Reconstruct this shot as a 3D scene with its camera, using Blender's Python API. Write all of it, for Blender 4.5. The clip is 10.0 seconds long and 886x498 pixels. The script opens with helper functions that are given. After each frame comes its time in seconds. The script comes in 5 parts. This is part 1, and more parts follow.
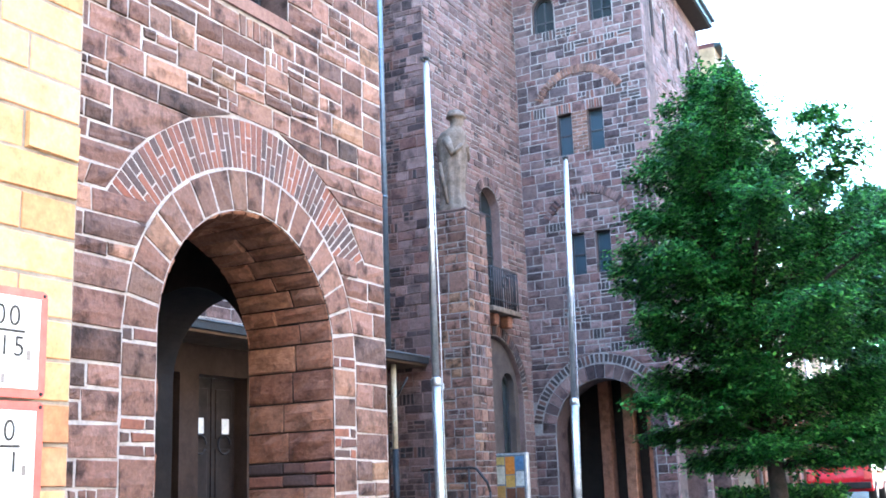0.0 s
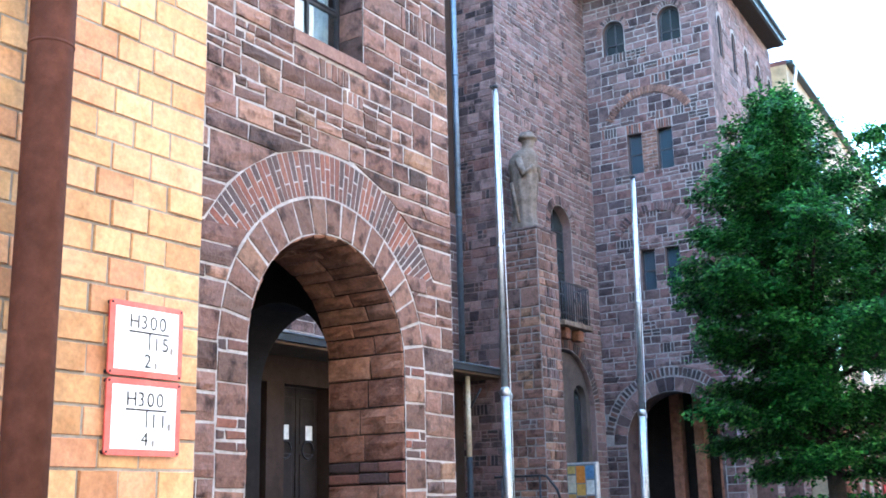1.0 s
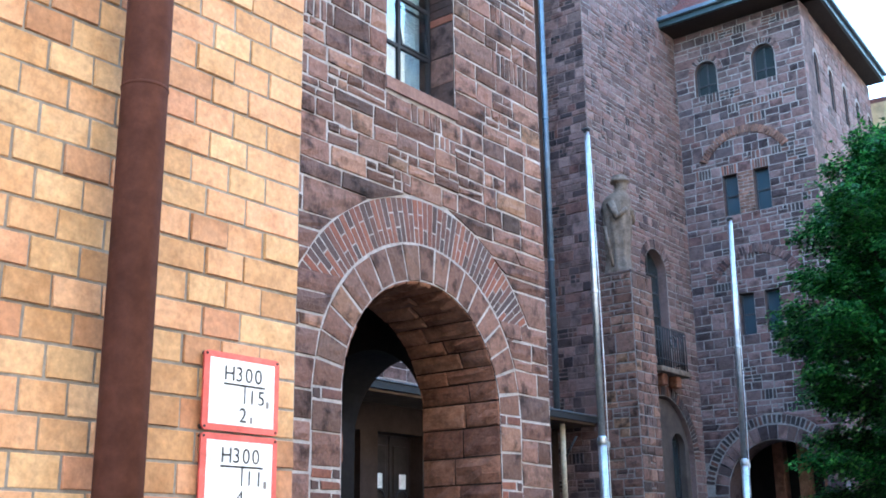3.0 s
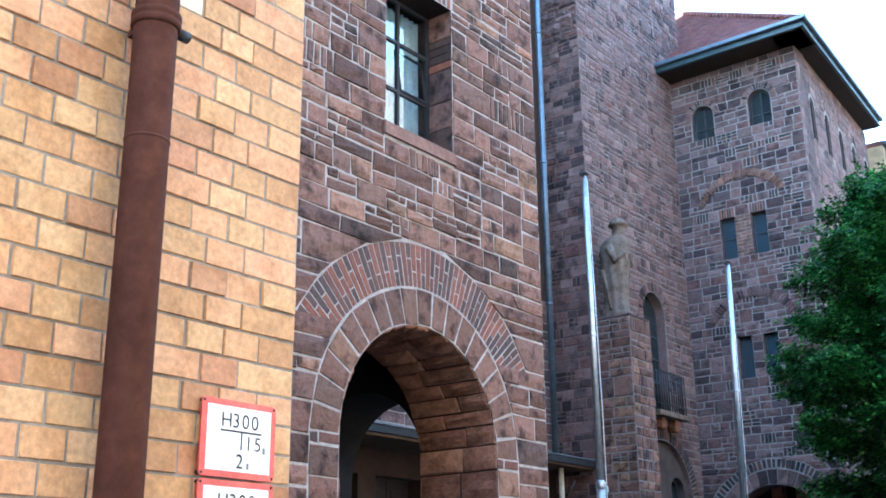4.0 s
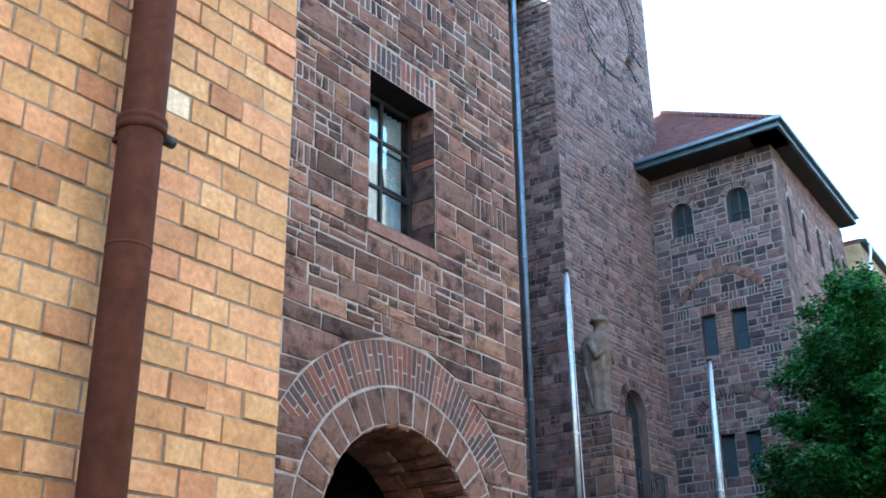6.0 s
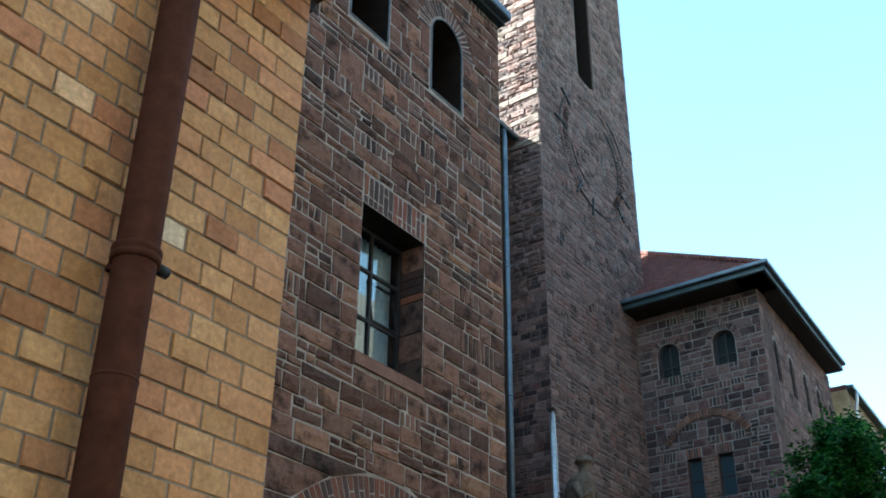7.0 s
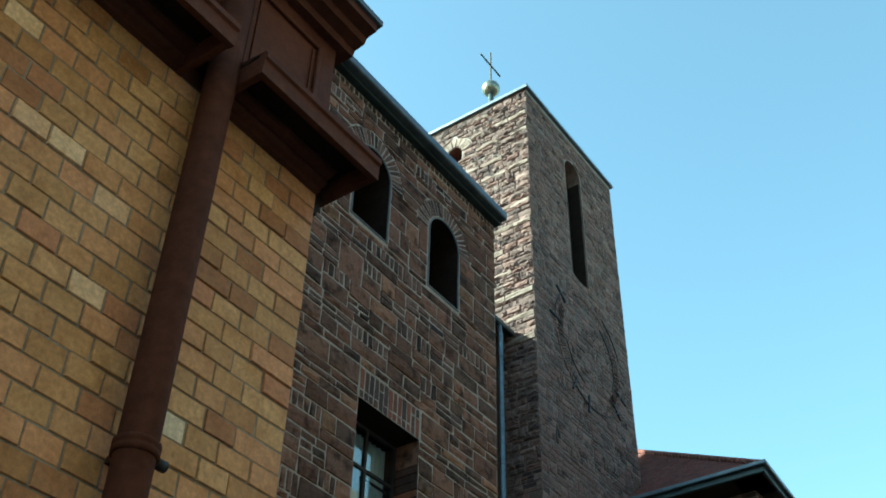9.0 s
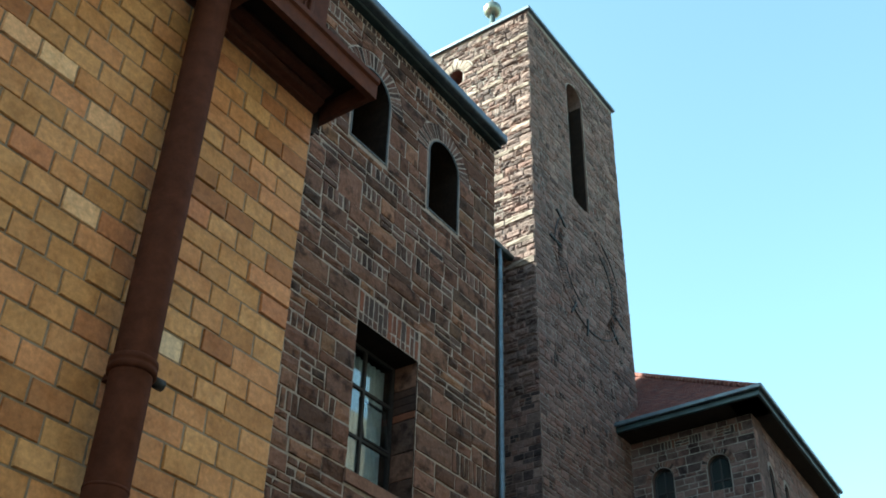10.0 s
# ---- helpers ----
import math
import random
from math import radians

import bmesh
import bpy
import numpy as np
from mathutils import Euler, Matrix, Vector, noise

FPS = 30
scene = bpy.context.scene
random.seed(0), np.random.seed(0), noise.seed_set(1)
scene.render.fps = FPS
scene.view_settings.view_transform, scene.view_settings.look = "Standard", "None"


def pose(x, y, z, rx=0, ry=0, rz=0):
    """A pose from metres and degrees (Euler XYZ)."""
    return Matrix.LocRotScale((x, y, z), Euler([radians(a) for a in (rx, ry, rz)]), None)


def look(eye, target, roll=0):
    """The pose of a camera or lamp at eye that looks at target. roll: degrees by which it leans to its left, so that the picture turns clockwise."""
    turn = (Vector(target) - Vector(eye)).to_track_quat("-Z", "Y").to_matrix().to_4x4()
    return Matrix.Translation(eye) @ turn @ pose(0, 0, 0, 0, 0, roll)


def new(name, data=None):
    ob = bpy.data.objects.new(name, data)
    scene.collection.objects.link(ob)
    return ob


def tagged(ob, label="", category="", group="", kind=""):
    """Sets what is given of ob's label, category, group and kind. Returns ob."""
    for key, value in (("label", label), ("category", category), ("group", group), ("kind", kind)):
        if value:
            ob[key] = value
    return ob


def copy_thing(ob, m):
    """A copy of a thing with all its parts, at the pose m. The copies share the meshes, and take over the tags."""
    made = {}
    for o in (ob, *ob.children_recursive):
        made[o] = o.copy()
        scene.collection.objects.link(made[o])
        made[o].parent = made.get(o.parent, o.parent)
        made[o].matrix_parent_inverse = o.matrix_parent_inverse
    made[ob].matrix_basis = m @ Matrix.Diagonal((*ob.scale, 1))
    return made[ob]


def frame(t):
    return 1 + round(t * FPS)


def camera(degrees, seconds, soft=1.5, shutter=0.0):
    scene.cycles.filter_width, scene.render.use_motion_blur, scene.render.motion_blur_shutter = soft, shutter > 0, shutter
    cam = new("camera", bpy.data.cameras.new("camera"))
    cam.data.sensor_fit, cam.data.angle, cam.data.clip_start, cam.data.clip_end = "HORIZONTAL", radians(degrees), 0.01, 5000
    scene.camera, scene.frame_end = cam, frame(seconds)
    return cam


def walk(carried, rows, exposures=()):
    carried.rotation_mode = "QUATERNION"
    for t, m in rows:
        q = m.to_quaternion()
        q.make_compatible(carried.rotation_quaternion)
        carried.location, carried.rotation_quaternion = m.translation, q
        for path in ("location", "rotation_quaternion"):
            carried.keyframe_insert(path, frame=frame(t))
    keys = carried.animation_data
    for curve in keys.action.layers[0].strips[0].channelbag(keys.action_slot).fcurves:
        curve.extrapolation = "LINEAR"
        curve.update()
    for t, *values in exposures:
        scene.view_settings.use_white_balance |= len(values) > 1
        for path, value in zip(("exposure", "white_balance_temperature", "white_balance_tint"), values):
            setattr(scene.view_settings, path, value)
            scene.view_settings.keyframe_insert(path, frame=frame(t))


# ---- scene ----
cam = camera(44.5, 10.0, soft=1.8)

PATH = [
    (0, (-0.277, 0.68, 1.622), (-1.224, 2.389, 2.05), -2.1),
    (0.5, (0.335, 0.019, 1.464), (-0.669, 1.691, 1.909), -1.5),
    (1, (0.352, -0.013, 1.462), (-0.721, 1.611, 1.92), -1.3),
    (1.5, (0.287, 0.04, 1.477), (-0.84, 1.625, 1.943), -1.3),
    (2, (0.232, 0.086, 1.49), (-0.941, 1.633, 1.97), -1.2),
    (2.5, (0.209, 0.108, 1.502), (-0.984, 1.631, 2.009), -0.9),
    (4, (0.269, 0.059, 1.504), (-0.909, 1.554, 2.121), -0.6),
    (4.5, (0.262, 0.062, 1.509), (-0.901, 1.552, 2.163), -0.8),
    (5, (0.265, 0.059, 1.522), (-0.884, 1.543, 2.213), -0.7),
    (6.5, (0.192, 0.095, 1.588), (-0.881, 1.539, 2.463), -0.3),
    (7, (0.187, 0.09, 1.596), (-0.837, 1.488, 2.593), 0.7),
    (7.5, (0.214, 0.062, 1.585), (-0.794, 1.444, 2.622), 1.2),
    (8, (0.196, 0.061, 1.606), (-0.783, 1.409, 2.713), 1.3),
    (8.5, (0.238, 0.015, 1.563), (-0.675, 1.268, 2.826), 1.5),
    (9, (0.246, 0.015, 1.547), (-0.657, 1.248, 2.837), 1.5),
    (9.5, (0.232, 0.035, 1.557), (-0.698, 1.303, 2.793), 1.5),
    (10, (0.233, 0.043, 1.557), (-0.718, 1.348, 2.737), 1.7),
]
EXPOSE = [(0.0, 6.02, 5500, 0), (0.4, 5.68, 5450, 0), (1.0, 5.57, 5400, -1), (2.5, 5.22, 5270, -3), (4.0, 5.05, 5220, -4), (5.2, 4.97, 5220, -5), (6.3, 4.28, 5500, -9), (7.0, 3.2, 5900, -15), (7.5, 2.92, 5950, -19), (8.0, 2.99, 6100, -19),
          (8.4, 2.60, 6100, -28), (8.8, 2.46, 6100, -30), (9.3, 2.54, 6250, -27), (10.0, 2.80, 6500, -21)]
walk(cam, [(t, look(eye, target, roll)) for t, eye, target, roll in PATH], EXPOSE)

# ---- daylight ----
SUN = Vector((-0.62, -0.52, 0.52)).normalized()
world = bpy.data.worlds.new("sky")
scene.world = world
world.use_nodes = True
sky = world.node_tree.nodes.new("ShaderNodeTexSky")
sky.sky_type = "NISHITA"
sky.sun_disc = False
sky.sun_elevation = math.asin(SUN.z)
sky.sun_rotation = math.atan2(SUN.x, SUN.y)
sky.air_density = 1.0
sky.dust_density = 0.8
sky.ozone_density = 0.0
back = world.node_tree.nodes["Background"]
back.inputs["Strength"].default_value = 0.08
world.node_tree.links.new(sky.outputs[0], back.inputs[0])
lamp = bpy.data.lights.new("sun", "SUN")
lamp.energy, lamp.angle, lamp.color = 5.0, radians(0.5), (1.0, 0.955, 0.93)
sun = new("sun", lamp)
sun.matrix_world = look(SUN * 60, (0, 0, 0))


# ---- materials ----
def material(name, rough=0.8, metal=0.0):
    m = bpy.data.materials.new(name)
    m.use_nodes = True
    b = m.node_tree.nodes["Principled BSDF"]
    b.inputs["Roughness"].default_value = rough
    b.inputs["Metallic"].default_value = metal
    return m, m.node_tree.nodes, m.node_tree.links, b


def node(nodes, kind, **values):
    n = nodes.new(kind)
    for key, value in values.items():
        n.inputs[key].default_value = value
    return n


def ramp(nodes, stops):
    r = nodes.new("ShaderNodeValToRGB")
    e = r.color_ramp.elements
    while len(e) < len(stops):
        e.new(0.5)
    for k, (at, col) in zip(e, stops):
        k.position, k.color = at, (*col, 1)
    return r


def mottled(name, stops, rough=0.85, scale=3.0, grain=40.0, stain=(0.5, 0.5, 0.5), amount=0.5, bump=0.3, pick="none", depth=0.01, metal=0.0, spot=(0.45, 0.68), spec=0.15):
    """A weathered surface: colours from a ramp (picked piece by piece, or by large noise), stains at a large scale, grain and relief."""
    m, nodes, links, b = material(name, rough, metal)
    b.inputs["Specular IOR Level"].default_value = spec
    place = nodes.new("ShaderNodeNewGeometry")
    big = node(nodes, "ShaderNodeTexNoise", Scale=scale, Detail=5.0, Roughness=0.6)
    fine = node(nodes, "ShaderNodeTexNoise", Scale=grain, Detail=6.0, Roughness=0.7)
    links.new(place.outputs["Position"], big.inputs["Vector"])
    links.new(place.outputs["Position"], fine.inputs["Vector"])
    col = ramp(nodes, stops)
    if pick == "object":
        links.new(nodes.new("ShaderNodeObjectInfo").outputs["Random"], col.inputs[0])
    elif pick == "island":
        links.new(place.outputs["Random Per Island"], col.inputs[0])
    else:
        links.new(big.outputs["Fac"], col.inputs[0])
    spots = ramp(nodes, [(spot[0], (0, 0, 0)), (spot[1], (amount, amount, amount))])
    blot = node(nodes, "ShaderNodeTexNoise", Scale=scale * 1.6, Detail=6.0, Roughness=0.6, Distortion=0.15)
    links.new(place.outputs["Position"], blot.inputs["Vector"])
    links.new(blot.outputs["Fac"], spots.inputs[0])
    mix = nodes.new("ShaderNodeMixRGB")
    mix.blend_type = "MULTIPLY"
    mix.inputs["Color2"].default_value = (*stain, 1)
    links.new(spots.outputs[0], mix.inputs["Fac"])
    links.new(col.outputs[0], mix.inputs["Color1"])
    mid = node(nodes, "ShaderNodeTexNoise", Scale=scale * 5.5, Detail=4.0, Roughness=0.65)
    links.new(place.outputs["Position"], mid.inputs["Vector"])
    patch = ramp(nodes, [(0.32, (0.78, 0.78, 0.79)), (0.68, (1.2, 1.18, 1.16))])
    links.new(mid.outputs["Fac"], patch.inputs[0])
    worn = nodes.new("ShaderNodeMixRGB")
    worn.blend_type = "MULTIPLY"
    worn.inputs["Fac"].default_value = 0.75
    links.new(mix.outputs[0], worn.inputs["Color1"])
    links.new(patch.outputs[0], worn.inputs["Color2"])
    speck = ramp(nodes, [(0.3, (0.72, 0.72, 0.72)), (0.7, (1.18, 1.18, 1.18))])
    links.new(fine.outputs["Fac"], speck.inputs[0])
    last = nodes.new("ShaderNodeMixRGB")
    last.blend_type = "MULTIPLY"
    last.inputs["Fac"].default_value = 0.8
    links.new(worn.outputs[0], last.inputs["Color1"])
    links.new(speck.outputs[0], last.inputs["Color2"])
    links.new(last.outputs[0], b.inputs["Base Color"])
    if bump:
        add = nodes.new("ShaderNodeMath")
        add.operation = "MULTIPLY_ADD"
        add.inputs[1].default_value = 0.35
        links.new(fine.outputs["Fac"], add.inputs[0])
        links.new(blot.outputs["Fac"], add.inputs[2])
        bm = node(nodes, "ShaderNodeBump", Strength=bump, Distance=depth)
        more = nodes.new("ShaderNodeMath")
        more.operation = "MULTIPLY_ADD"
        more.inputs[1].default_value = 0.6
        links.new(mid.outputs["Fac"], more.inputs[0])
        links.new(add.outputs[0], more.inputs[2])
        links.new(more.outputs[0], bm.inputs["Height"])
        links.new(bm.outputs[0], b.inputs["Normal"])
    return m


def glass(name, tint, rough=0.03):
    m, nodes, links, b = material(name, rough)
    b.inputs["Base Color"].default_value = (*tint, 1)
    b.inputs["IOR"].default_value = 1.6
    wave = node(nodes, "ShaderNodeTexNoise", Scale=1.7, Detail=1.0)
    bm = node(nodes, "ShaderNodeBump", Strength=0.06, Distance=0.05)
    links.new(wave.outputs["Fac"], bm.inputs["Height"])
    links.new(bm.outputs[0], b.inputs["Normal"])
    return m


PINK = [(0.0, (0.062, 0.041, 0.034)), (0.14, (0.095, 0.050, 0.036)), (0.34, (0.157, 0.081, 0.060)), (0.5, (0.088, 0.056, 0.047)),
        (0.66, (0.205, 0.110, 0.081)), (0.82, (0.125, 0.074, 0.057)), (0.93, (0.270, 0.145, 0.098)), (0.97, (0.22, 0.125, 0.075)), (1.0, (0.078, 0.055, 0.047))]
GREY = [(0.0, (0.035, 0.024, 0.025)), (0.25, (0.085, 0.056, 0.050)), (0.5, (0.144, 0.094, 0.084)), (0.72, (0.114, 0.059, 0.049)), (0.88, (0.195, 0.128, 0.111)), (1.0, (0.062, 0.045, 0.045))]
CLINKER = [(0.0, (0.040, 0.031, 0.031)), (0.3, (0.085, 0.050, 0.043)), (0.5, (0.180, 0.061, 0.040)), (0.7, (0.216, 0.086, 0.056)), (0.85, (0.117, 0.057, 0.046)), (1.0, (0.055, 0.044, 0.045))]
YELLOW = [(0.0, (0.352, 0.183, 0.075)), (0.16, (0.511, 0.305, 0.138)), (0.34, (0.560, 0.301, 0.162)), (0.52, (0.455, 0.275, 0.125)),
          (0.7, (0.588, 0.380, 0.195)), (0.84, (0.472, 0.229, 0.125)), (0.94, (0.315, 0.150, 0.063)), (0.985, (0.55, 0.31, 0.17)), (1.0, (0.774, 0.596, 0.405))]
MAT = {}
PALE = [(0.0, (0.14, 0.105, 0.093)), (0.5, (0.22, 0.172, 0.155)), (1.0, (0.17, 0.135, 0.12))]
DARK = [(0.0, (0.022, 0.019, 0.021)), (0.4, (0.040, 0.031, 0.031)), (0.65, (0.065, 0.042, 0.038)), (0.82, (0.115, 0.055, 0.042)), (1.0, (0.030, 0.027, 0.030))]


def muted(stops, grey, tint=(1.0, 1.0, 1.0)):
    """The same colours drawn towards their mean, with a slight cast."""
    mean = [sum(c[k] for _, c in stops) / len(stops) for k in range(3)]
    return [(at, tuple((c[k] * (1 - grey) + mean[k] * grey) * tint[k] for k in range(3))) for at, c in stops]


PINK = muted(PINK, 0.0, (1.02, 1.05, 1.09))
GREY = muted(GREY, -0.1, (0.99, 1.0, 1.03))
CLINKER = muted(CLINKER, 0.15, (0.98, 1.0, 0.98))
YELLOW = muted(YELLOW, 0.02, (1.03, 1.0, 0.95))
WARM = [(0.0, (0.15, 0.066, 0.042)), (0.4, (0.26, 0.118, 0.070)), (0.7, (0.19, 0.092, 0.060)), (1.0, (0.30, 0.145, 0.085))]
for pick in ("object", "island"):
    MAT["warm", pick] = mottled("warm brown sandstone " + pick, WARM, scale=4.0, stain=(0.4, 0.36, 0.34), amount=0.8, bump=0.9, pick=pick, depth=0.03)
    MAT["pink", pick] = mottled("red sandstone " + pick, PINK, scale=3.4, stain=(0.20, 0.20, 0.21), amount=0.95, bump=0.9, spot=(0.49, 0.66), pick=pick, depth=0.02)
    MAT["grey", pick] = mottled("grey sandstone " + pick, GREY, scale=2.5, stain=(0.38, 0.37, 0.39), amount=0.85, bump=0.9, spot=(0.49, 0.64), pick=pick, depth=0.03)
    MAT["tower", pick] = mottled("brown-grey tower stone " + pick, muted(GREY, 0.4, (1.26, 1.27, 1.26)), scale=2.5, stain=(0.5, 0.48, 0.48), amount=0.7, bump=0.9, spot=(0.49, 0.66), pick=pick, depth=0.03)
    MAT["rubble", pick] = mottled("rough grey-brown rubble " + pick, muted(GREY, 0.35, (1.25, 1.3, 1.35)), scale=3.0, stain=(0.45, 0.43, 0.43), amount=0.8, bump=1.0, pick=pick, depth=0.05)
    MAT["block", pick] = mottled("slate-grey sandstone " + pick, muted(GREY, 0.12, (0.93, 0.95, 0.99)), scale=2.5, stain=(0.38, 0.37, 0.39), amount=0.85, bump=0.9, spot=(0.49, 0.64), pick=pick, depth=0.03)
    MAT["dark", pick] = mottled("dark slate-coloured brick " + pick, DARK, rough=0.7, scale=5.0, bump=0.3, pick=pick, depth=0.006)
    MAT["voussoir", pick] = mottled("dressed red sandstone " + pick, muted(PINK, 0.5, (1.05, 1.02, 1.0)), scale=4.0, stain=(0.22, 0.22, 0.23), amount=0.9, bump=0.8, spot=(0.50, 0.66), pick=pick, depth=0.02)
    MAT["pale", pick] = mottled("pale dressed sandstone " + pick, PALE, scale=3.0, stain=(0.5, 0.47, 0.45), amount=0.7, bump=0.6, pick=pick, depth=0.015)
    MAT["clinker", pick] = mottled("clinker brick " + pick, CLINKER, rough=0.7, scale=5.0, bump=0.3, pick=pick, depth=0.006)
    MAT["cream", pick] = mottled("cream facing brick " + pick, [(0.0, (0.62, 0.52, 0.38)), (1.0, (0.72, 0.62, 0.47))], rough=0.55, scale=9.0, grain=70, bump=0.25, pick=pick, depth=0.004, spec=0.4)
    MAT["yellow", pick] = mottled("yellow facing brick " + pick, YELLOW, rough=0.55, scale=9.0, grain=70, stain=(0.72, 0.62, 0.5), amount=0.7, bump=0.25, pick=pick, depth=0.004, spec=0.4)
mortar_light = mottled("pale lime mortar", [(0.3, (0.27, 0.24, 0.225)), (0.7, (0.40, 0.365, 0.345))], scale=4, bump=0.3)
mortar_grey = mottled("weathered grey mortar", [(0.3, (0.175, 0.158, 0.150)), (0.7, (0.255, 0.233, 0.221))], scale=4, bump=0.3)
mortar_cool = mottled("grey cement mortar", [(0.3, (0.22, 0.19, 0.16)), (0.7, (0.32, 0.285, 0.245))], scale=6, bump=0.3)
# reveals coloured near black to imitate the shade inside the openings
reveal_shade = mottled("brick reveal with shade in its colour", [(0.3, (0.010, 0.007, 0.006)), (0.7, (0.020, 0.012, 0.009))], scale=5, bump=0.5)
# near-black colour stands in for the shade inside porch, nave and gateway
plaster_shade = mottled("interior plaster with shade in its colour", [(0.3, (0.013, 0.010, 0.009)), (0.7, (0.024, 0.018, 0.015))], scale=1.5)
render_ochre = mottled("ochre weathered render", [(0.35, (0.27, 0.21, 0.135)), (0.65, (0.35, 0.28, 0.19))], scale=0.8, stain=(0.5, 0.48, 0.45), amount=0.8)
brick_plain = mottled("grey-brown plaster fronts", [(0.3, (0.080, 0.065, 0.053)), (0.7, (0.112, 0.091, 0.075))], scale=0.6)
paving = mottled("grey paving", [(0.3, (0.055, 0.055, 0.053)), (0.7, (0.09, 0.088, 0.085))], scale=0.7, bump=0.4)
copper = mottled("patinated copper sheet", [(0.3, (0.018, 0.030, 0.036)), (0.7, (0.034, 0.056, 0.066))], rough=0.45, scale=2, bump=0.1, metal=0.3, spec=0.4)
zinc = mottled("blue-grey zinc", [(0.3, (0.085, 0.11, 0.145)), (0.7, (0.125, 0.16, 0.20))], rough=0.4, scale=2, bump=0.1, metal=0.5, spec=0.4)
brown = mottled("red-brown painted metal", [(0.3, (0.068, 0.028, 0.019)), (0.7, (0.090, 0.037, 0.026))], rough=0.8, scale=3, grain=25, bump=0.12, depth=0.004, spec=0.06)
brown_stucco = mottled("red-brown painted cornice", [(0.3, (0.082, 0.029, 0.019)), (0.7, (0.115, 0.043, 0.029))], rough=0.6, scale=2, bump=0.2)
sill_pink = mottled("dressed pink sandstone", [(0.3, (0.17, 0.098, 0.077)), (0.7, (0.24, 0.138, 0.108))], scale=3, stain=(0.5, 0.47, 0.45), amount=0.6, bump=0.4)
iron = mottled("black iron", [(0.3, (0.02, 0.021, 0.024)), (0.7, (0.035, 0.036, 0.04))], rough=0.5, scale=5, bump=0.1)
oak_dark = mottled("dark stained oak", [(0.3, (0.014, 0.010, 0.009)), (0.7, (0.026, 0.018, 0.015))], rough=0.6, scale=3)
aluminium = mottled("dull aluminium", [(0.3, (0.42, 0.43, 0.44)), (0.7, (0.54, 0.55, 0.56))], rough=0.38, scale=3, bump=0.05, metal=0.75)
lead = mottled("dull lead edging", [(0.3, (0.10, 0.115, 0.13)), (0.7, (0.15, 0.17, 0.19))], rough=0.5, scale=3, bump=0.1)
sandstone_statue = mottled("weathered brown sandstone", [(0.3, (0.105, 0.079, 0.062)), (0.7, (0.18, 0.138, 0.108))], scale=4, stain=(0.4, 0.38, 0.36), amount=0.8, bump=0.4)
tile_red = mottled("red clay roof tile", [(0.0, (0.115, 0.042, 0.037)), (0.5, (0.15, 0.06, 0.052)), (1.0, (0.085, 0.042, 0.042))], scale=1.5, pick="island", bump=0.3)
white_enamel = mottled("white enamel", [(0.3, (0.78, 0.78, 0.77)), (0.7, (0.82, 0.82, 0.81))], rough=0.3, scale=4, bump=0.03, spec=0.4)
red_enamel = mottled("faded red enamel", [(0.3, (0.58, 0.085, 0.07)), (0.7, (0.66, 0.11, 0.09))], rough=0.35, scale=4, bump=0.03, spec=0.4)
black_paint = mottled("black lettering", [(0.3, (0.03, 0.03, 0.03)), (0.7, (0.04, 0.04, 0.04))], rough=0.5, bump=0)
paper = mottled("white paper", [(0.3, (0.75, 0.74, 0.70)), (0.7, (0.8, 0.79, 0.76))], rough=0.8, bump=0)
pane_dark = glass("window glass over a dark room", (0.016, 0.022, 0.025))
# blue and grey-blue base colours stand in for sky reflected in these panes
pane_sky = glass("window glass", (0.05, 0.10, 0.16))
pane_grey = glass("window glass with sky tone", (0.026, 0.042, 0.055))
def clear_glass(name):
    m = bpy.data.materials.new(name)
    m.use_nodes = True
    nodes, links = m.node_tree.nodes, m.node_tree.links
    nodes.clear()
    out = nodes.new("ShaderNodeOutputMaterial")
    mix = nodes.new("ShaderNodeMixShader")
    see = nodes.new("ShaderNodeBsdfTransparent")
    see.inputs[0].default_value = (0.86, 0.93, 0.96, 1)
    shine = nodes.new("ShaderNodeBsdfGlossy")
    shine.inputs["Roughness"].default_value = 0.02
    mix.inputs[0].default_value = 0.14
    links.new(see.outputs[0], mix.inputs[1])
    links.new(shine.outputs[0], mix.inputs[2])
    links.new(mix.outputs[0], out.inputs[0])
    return m


pane_clear = clear_glass("clear window glass")
curtain = mottled("white net curtain", [(0.3, (0.62, 0.66, 0.68)), (0.7, (0.74, 0.77, 0.78))], scale=5, bump=0.2)
gold = mottled("gilded copper", [(0.3, (0.20, 0.21, 0.18)), (0.7, (0.27, 0.28, 0.24))], rough=0.35, metal=0.9, bump=0.05)
bark = mottled("dark bark", [(0.3, (0.024, 0.019, 0.016)), (0.7, (0.045, 0.035, 0.028))], scale=8, bump=0.8, depth=0.03)
leaf = mottled("green leaves", [(0.0, (0.006, 0.029, 0.007)), (0.5, (0.016, 0.076, 0.014)), (0.8, (0.045, 0.160, 0.027)), (1.0, (0.13, 0.30, 0.055))], rough=0.5, scale=1.0, pick="island", bump=0)
def translucent(m, share):
    """Lets part of the light through a thin leaf."""
    nodes, links = m.node_tree.nodes, m.node_tree.links
    b = nodes["Principled BSDF"]
    thin, mix = nodes.new("ShaderNodeBsdfTranslucent"), nodes.new("ShaderNodeMixShader")
    mix.inputs[0].default_value = share
    links.new(b.inputs["Base Color"].links[0].from_socket, thin.inputs["Color"])
    links.new(b.outputs[0], mix.inputs[1])
    links.new(thin.outputs[0], mix.inputs[2])
    links.new(mix.outputs[0], nodes["Material Output"].inputs["Surface"])


translucent(leaf, 0.5)


